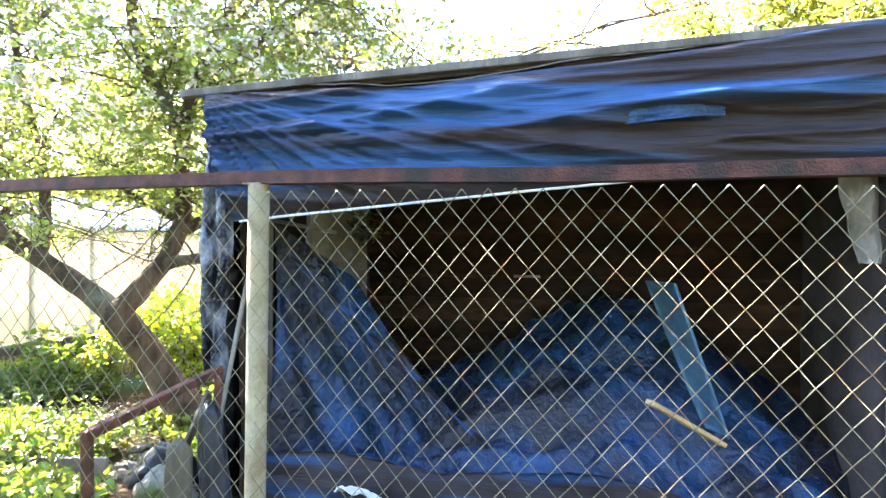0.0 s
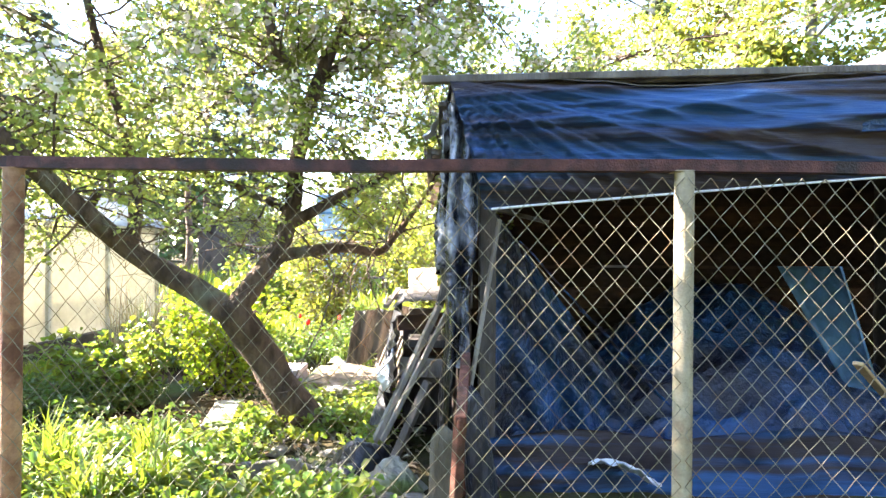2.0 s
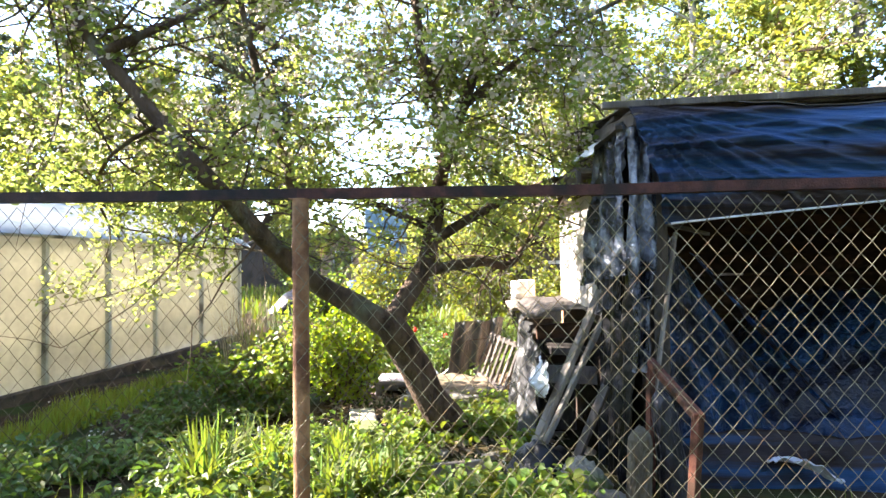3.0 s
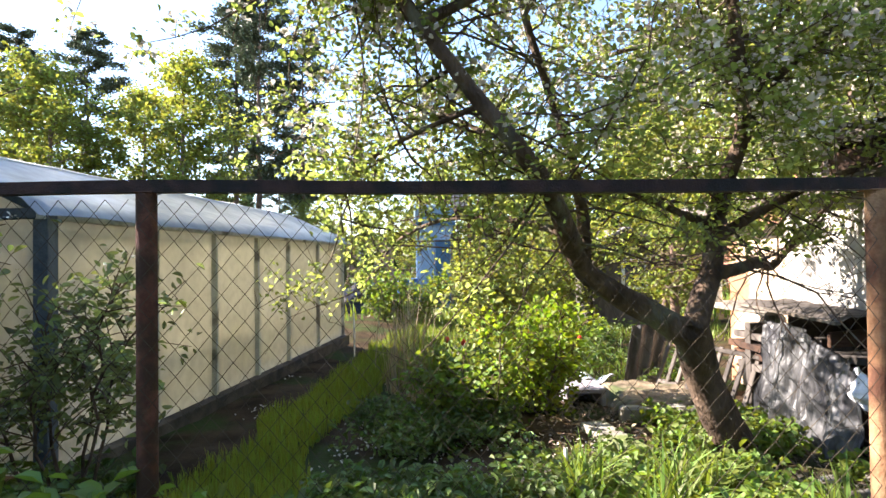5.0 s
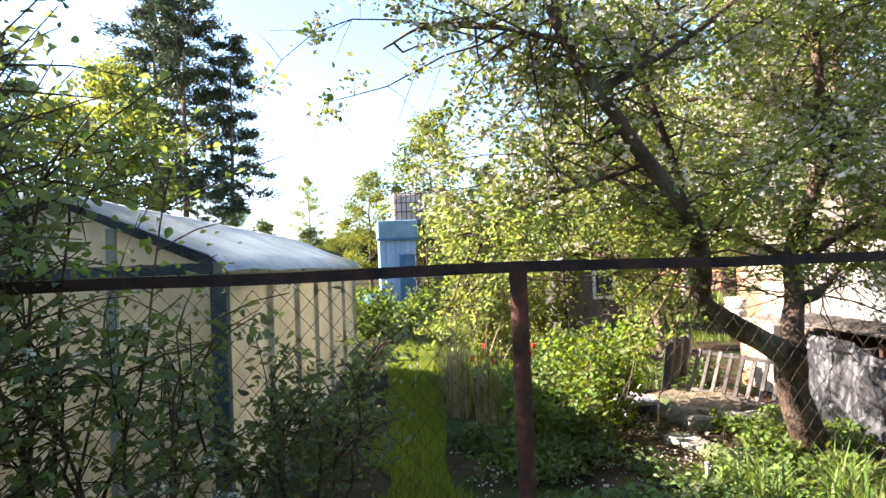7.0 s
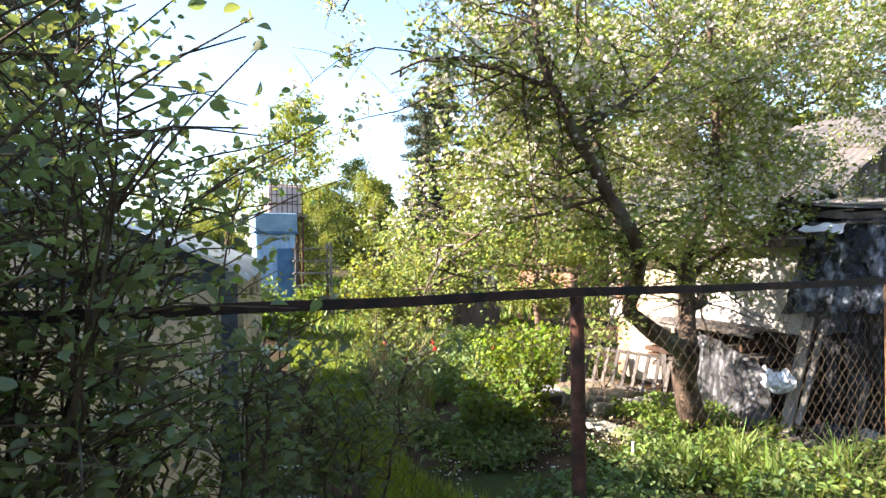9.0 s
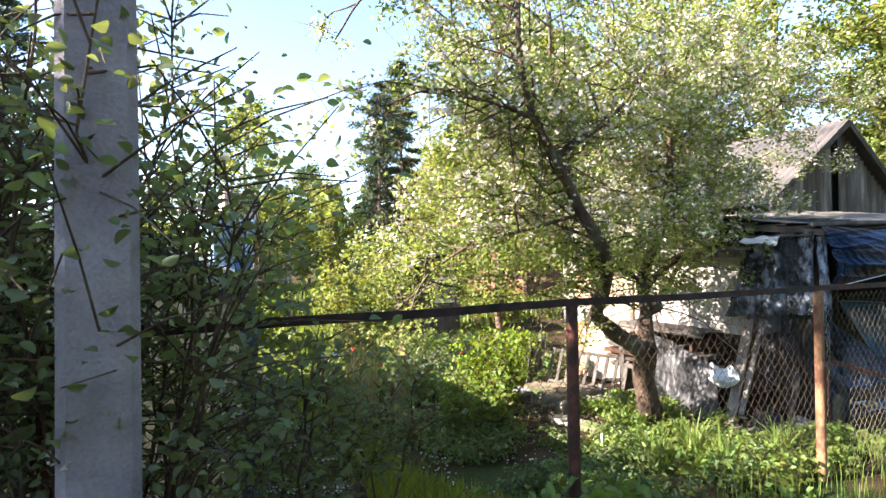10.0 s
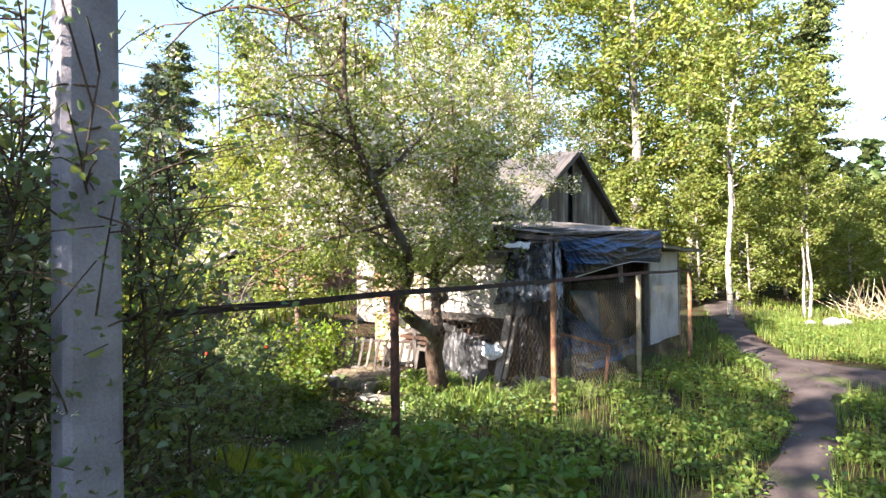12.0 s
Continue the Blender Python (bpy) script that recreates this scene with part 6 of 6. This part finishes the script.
def wires_mast():
    p = empty("radio_mast", (2.3, 17.0, 0), "thin dark aerial mast with short cross rods", "mast")
    b = Bundle()
    b.tube([(2.3, 17, 0), (2.3, 17, 4), (2.28, 17, 9.5)], [0.03, 0.025, 0.018], 6)
    b.make("mast_pole", M_RAIL, p)
    for z in (8.2, 8.8):
        beam("rod", (1.9, 17, z), (2.7, 17, z), 0.015, 0.015, M_RAIL, p)
    return settle(p)


wires_mast()


# ---------- low plants ----------
def scatter(n, x0, x1, y0, y1, keep):
    x, y = x0 + (x1 - x0) * rng.random(n), y0 + (y1 - y0) * rng.random(n)
    k = np.array([keep(a, b) for a, b in zip(x, y)], bool)
    x, y = x[k], y[k]
    return np.stack([x, y, np.array([ground_z(a, b) for a, b in zip(x, y)])], 1)


def herb_leaves(name, p, h, leaf, mat, label, per=7, width=0.7):
    """Low leafy plants: a tuft of leaves over each point, at mixed heights."""
    n = len(p)
    hh = h * (0.35 + 0.9 * rng.random(n))
    c = np.repeat(p, per, 0) + rng.normal(size=(n * per, 3)) * (0.055, 0.055, 0)
    c[:, 2] += np.repeat(hh, per) * (0.25 + 0.75 * rng.random(n * per))
    return stuff(leaves(name, c, leaf, mat, None, up=0.8, width=width), label, "plants")


def off_road(x, y):
    c, h = road_edge(x)
    k = 0.9 + 0.45 * nz(x * 2, y * 2, 3)
    return abs(y - c) > h * k and not (y < 0.7 and abs(x - 2.45 - 0.10 * y) < 0.95 * k)


clump = lambda x, y, s, t, z=0: nz(x * s, y * s, z) > t
gh_x = lambda y: -6.30 + (y - 3.11) * 0.124
strip_a = lambda y: gh_x(y) + lerp(y, (2.4, 4, 9), (0.85, 0.76, 0.46))
strip_b = lambda y: gh_x(y) + lerp(y, (2.4, 3.2, 4.2, 9), (1.62, 1.42, 1.24, 1.15))
indoors = lambda x, y: (-1.35 < x < 4.3 and y > 2.45 and y < 9.8) or (-1.6 < x < 1.7 and 3.0 < y < 5.6)

verge = scatter(16000, -9.5, 9, -3.2, 1.72, lambda x, y: off_road(x, y) and rng.random() < (1.0 if -6.5 < x < 3 else 0.55))
herb_leaves("verge_herbs", verge[[clump(a, b, 1.1, -0.12) for a, b, _ in verge]], 0.14, 0.050, M_HERB, "dense green ground elder and weeds on the verge", 5)
vg = scatter(30000, -9.5, 10, -4.0, 1.9, off_road)
stuff(blades("verge_grass", vg, 0.17, 0.006, M_GRASS), "lush green grass beside the path", "grass")
vf = scatter(12000, 3, 14, -5, 3.0, lambda x, y: off_road(x, y) and not indoors(x, y))
stuff(blades("far_verge_grass", vf, 0.13, 0.012, M_GRASS), "grass at the bend of the path", "grass")
rough = scatter(9000, -12, 10, -3.5, 0.8, lambda x, y: not off_road(x, y) and rng.random() < 0.10)
stuff(blades("path_grass", rough, 0.06, 0.006, M_GRASS), "short sparse grass on the trodden path", "grass")

front = scatter(2300, -3.5, -1.75, 1.80, 3.25, lambda x, y: nz(x * 2.2, y * 2.2, 2) > -0.12 and not (x > -2.4 and y > 2.3))
herb_leaves("front_bed_herbs", front, 0.15, 0.048, M_HERB, "bright green ground elder behind the fence", 7)
mid = scatter(2600, -5.0, -3.0, 1.85, 4.6, lambda x, y: x > strip_b(y) + 0.10 and nz(x * 1.7, y * 1.7, 5) > 0.06)
herb_leaves("bed_herbs", mid, 0.19, 0.05, M_HERBD, "dark green perennials in the flower bed", 7, 0.5)
tree_feet = scatter(900, -2.7, -1.75, 3.1, 4.5, lambda x, y: nz(x * 2, y * 2, 6) > 0.0)
herb_leaves("tree_foot_herbs", tree_feet, 0.15, 0.05, M_HERB, "weeds round the apple tree's foot", 6)
corner = scatter(700, -7.6, -5.6, 1.8, 3.0, lambda x, y: rng.random() < 0.8)
herb_leaves("fence_foot_weeds", corner, 0.20, 0.055, M_HERBD, "dark weeds at the fence foot", 6)
verge_tall = scatter(500, -6.6, -4.6, 0.55, 1.7, lambda x, y: True)
herb_leaves("tall_verge_weeds", verge_tall, 0.42, 0.075, M_HERB, "tall nettles and weeds by the fence", 9, 0.5)

lawn = scatter(70000, -6.2, -4.0, 2.4, 13, lambda x, y: strip_a(y) + 0.15 * nz(x, y, 4, 1.5) < x < strip_b(y) + 0.2 * nz(x, y, 1, 1.1))
stuff(blades("lawn_strip", lawn, 0.11, 0.008, M_LAWN), "narrow strip of bright mown grass beside the greenhouse", "grass")
back = scatter(26000, -6.5, 1.6, 5.8, 16, lambda x, y: not indoors(x, y) and x > gh_x(y) + 0.9 and not (-3 < x < -1.3 and y < 6.2))
stuff(blades("back_lawn", back, 0.13, 0.012, M_GRASS), "unmown garden grass", "grass")
meadow = scatter(22000, -32, 26, 12, 40, lambda x, y: True)
stuff(blades("far_meadow", meadow, 0.32, 0.06, M_GRASS), "rough meadow grass beyond the garden", "grass")
backh = scatter(2400, -4.4, -0.6, 5.8, 11, lambda x, y: nz(x, y, 8, 0.9) > 0.02 and not indoors(x, y))
herb_leaves("back_bed_herbs", backh, 0.34, 0.075, M_HERBD, "green beds in the back garden", 7, 0.4)


def tuft(x, y, n, h, w, mat, name, label, r=0.07, lean=0.7):
    a, q = rng.random(n) * 6.28, r * np.sqrt(rng.random(n))
    p = np.stack([x + q * np.cos(a), y + q * np.sin(a), np.full(n, ground_z(x, y) - 0.01)], 1)
    return tagged(blades(name, p, h, w, mat, None, lean, 0.5), label, "plant", "clumps in the beds", "stuff")


for x, y, h in ((-3.15, 2.45, 0.34), (-3.45, 2.75, 0.30), (-2.85, 2.75, 0.28), (-3.5, 2.5, 0.28), (-2.55, 2.15, 0.30), (-3.3, 2.1, 0.32), (-2.75, 2.05, 0.26)):
    tuft(x, y, 60, h, 0.018, M_HERB, "day_lily", "clump of long arching day lily leaves")
for x, y in ((-4.6, 5.6), (-4.35, 5.25), (-4.5, 6.2)):
    tuft(x, y, 70, 0.85, 0.008, M_STRAW, "dry_grass_clump", "tall dry bleached grass stalks", 0.12, 0.35)
    tuft(x + 0.1, y + 0.1, 50, 0.62, 0.012, M_HERB, "iris_clump", "upright green iris leaves", 0.10, 0.25)
for x, y in ((-3.9, 6.9), (-4.1, 7.3), (-3.2, 7.6), (-2.9, 8.4), (-3.6, 8.8), (-2.4, 7.2)):
    t = empty("tulip", (x, y, ground_z(x, y)), "red tulip in flower", "flower", "tulips in the back bed")
    b = Bundle()
    b.tube([(0, 0, 0), (0.01, 0, 0.18), (0.015, 0, 0.36)], [0.004, 0.004, 0.003], 5)
    b.make("stem", M_HERB, t)
    bm = bmesh.new()
    bmesh.ops.create_uvsphere(bm, u_segments=10, v_segments=8, radius=0.032)
    for v in bm.verts:
        v.co.z = v.co.z * 1.35 + 0.38
        v.co.x += 0.015
    part("bloom", bm, M_RED, t, "", True)

petals = scatter(2600, -6.1, -1.6, 2.3, 6.0, lambda x, y: x > gh_x(y) + 0.12 and nz(x, y, 2, 1.3) > -0.05 and (x < gh_x(y) + 0.65 or x > -4.9))
petals[:, 2] += 0.022
stuff(leaves("fallen_petals", petals, 0.021, M_BLOSSOM, None, up=3, width=0.8), "pale fallen petals and dry leaves on the soil", "petals")
litter = scatter(1900, -3.4, -1.5, 2.3, 5.9, lambda x, y: True)
litter[:, 2] += 0.02
stuff(leaves("leaf_litter", litter, 0.045, M_LITTER, None, up=2.5, width=0.55), "dry leaf litter and bark scraps", "litter")
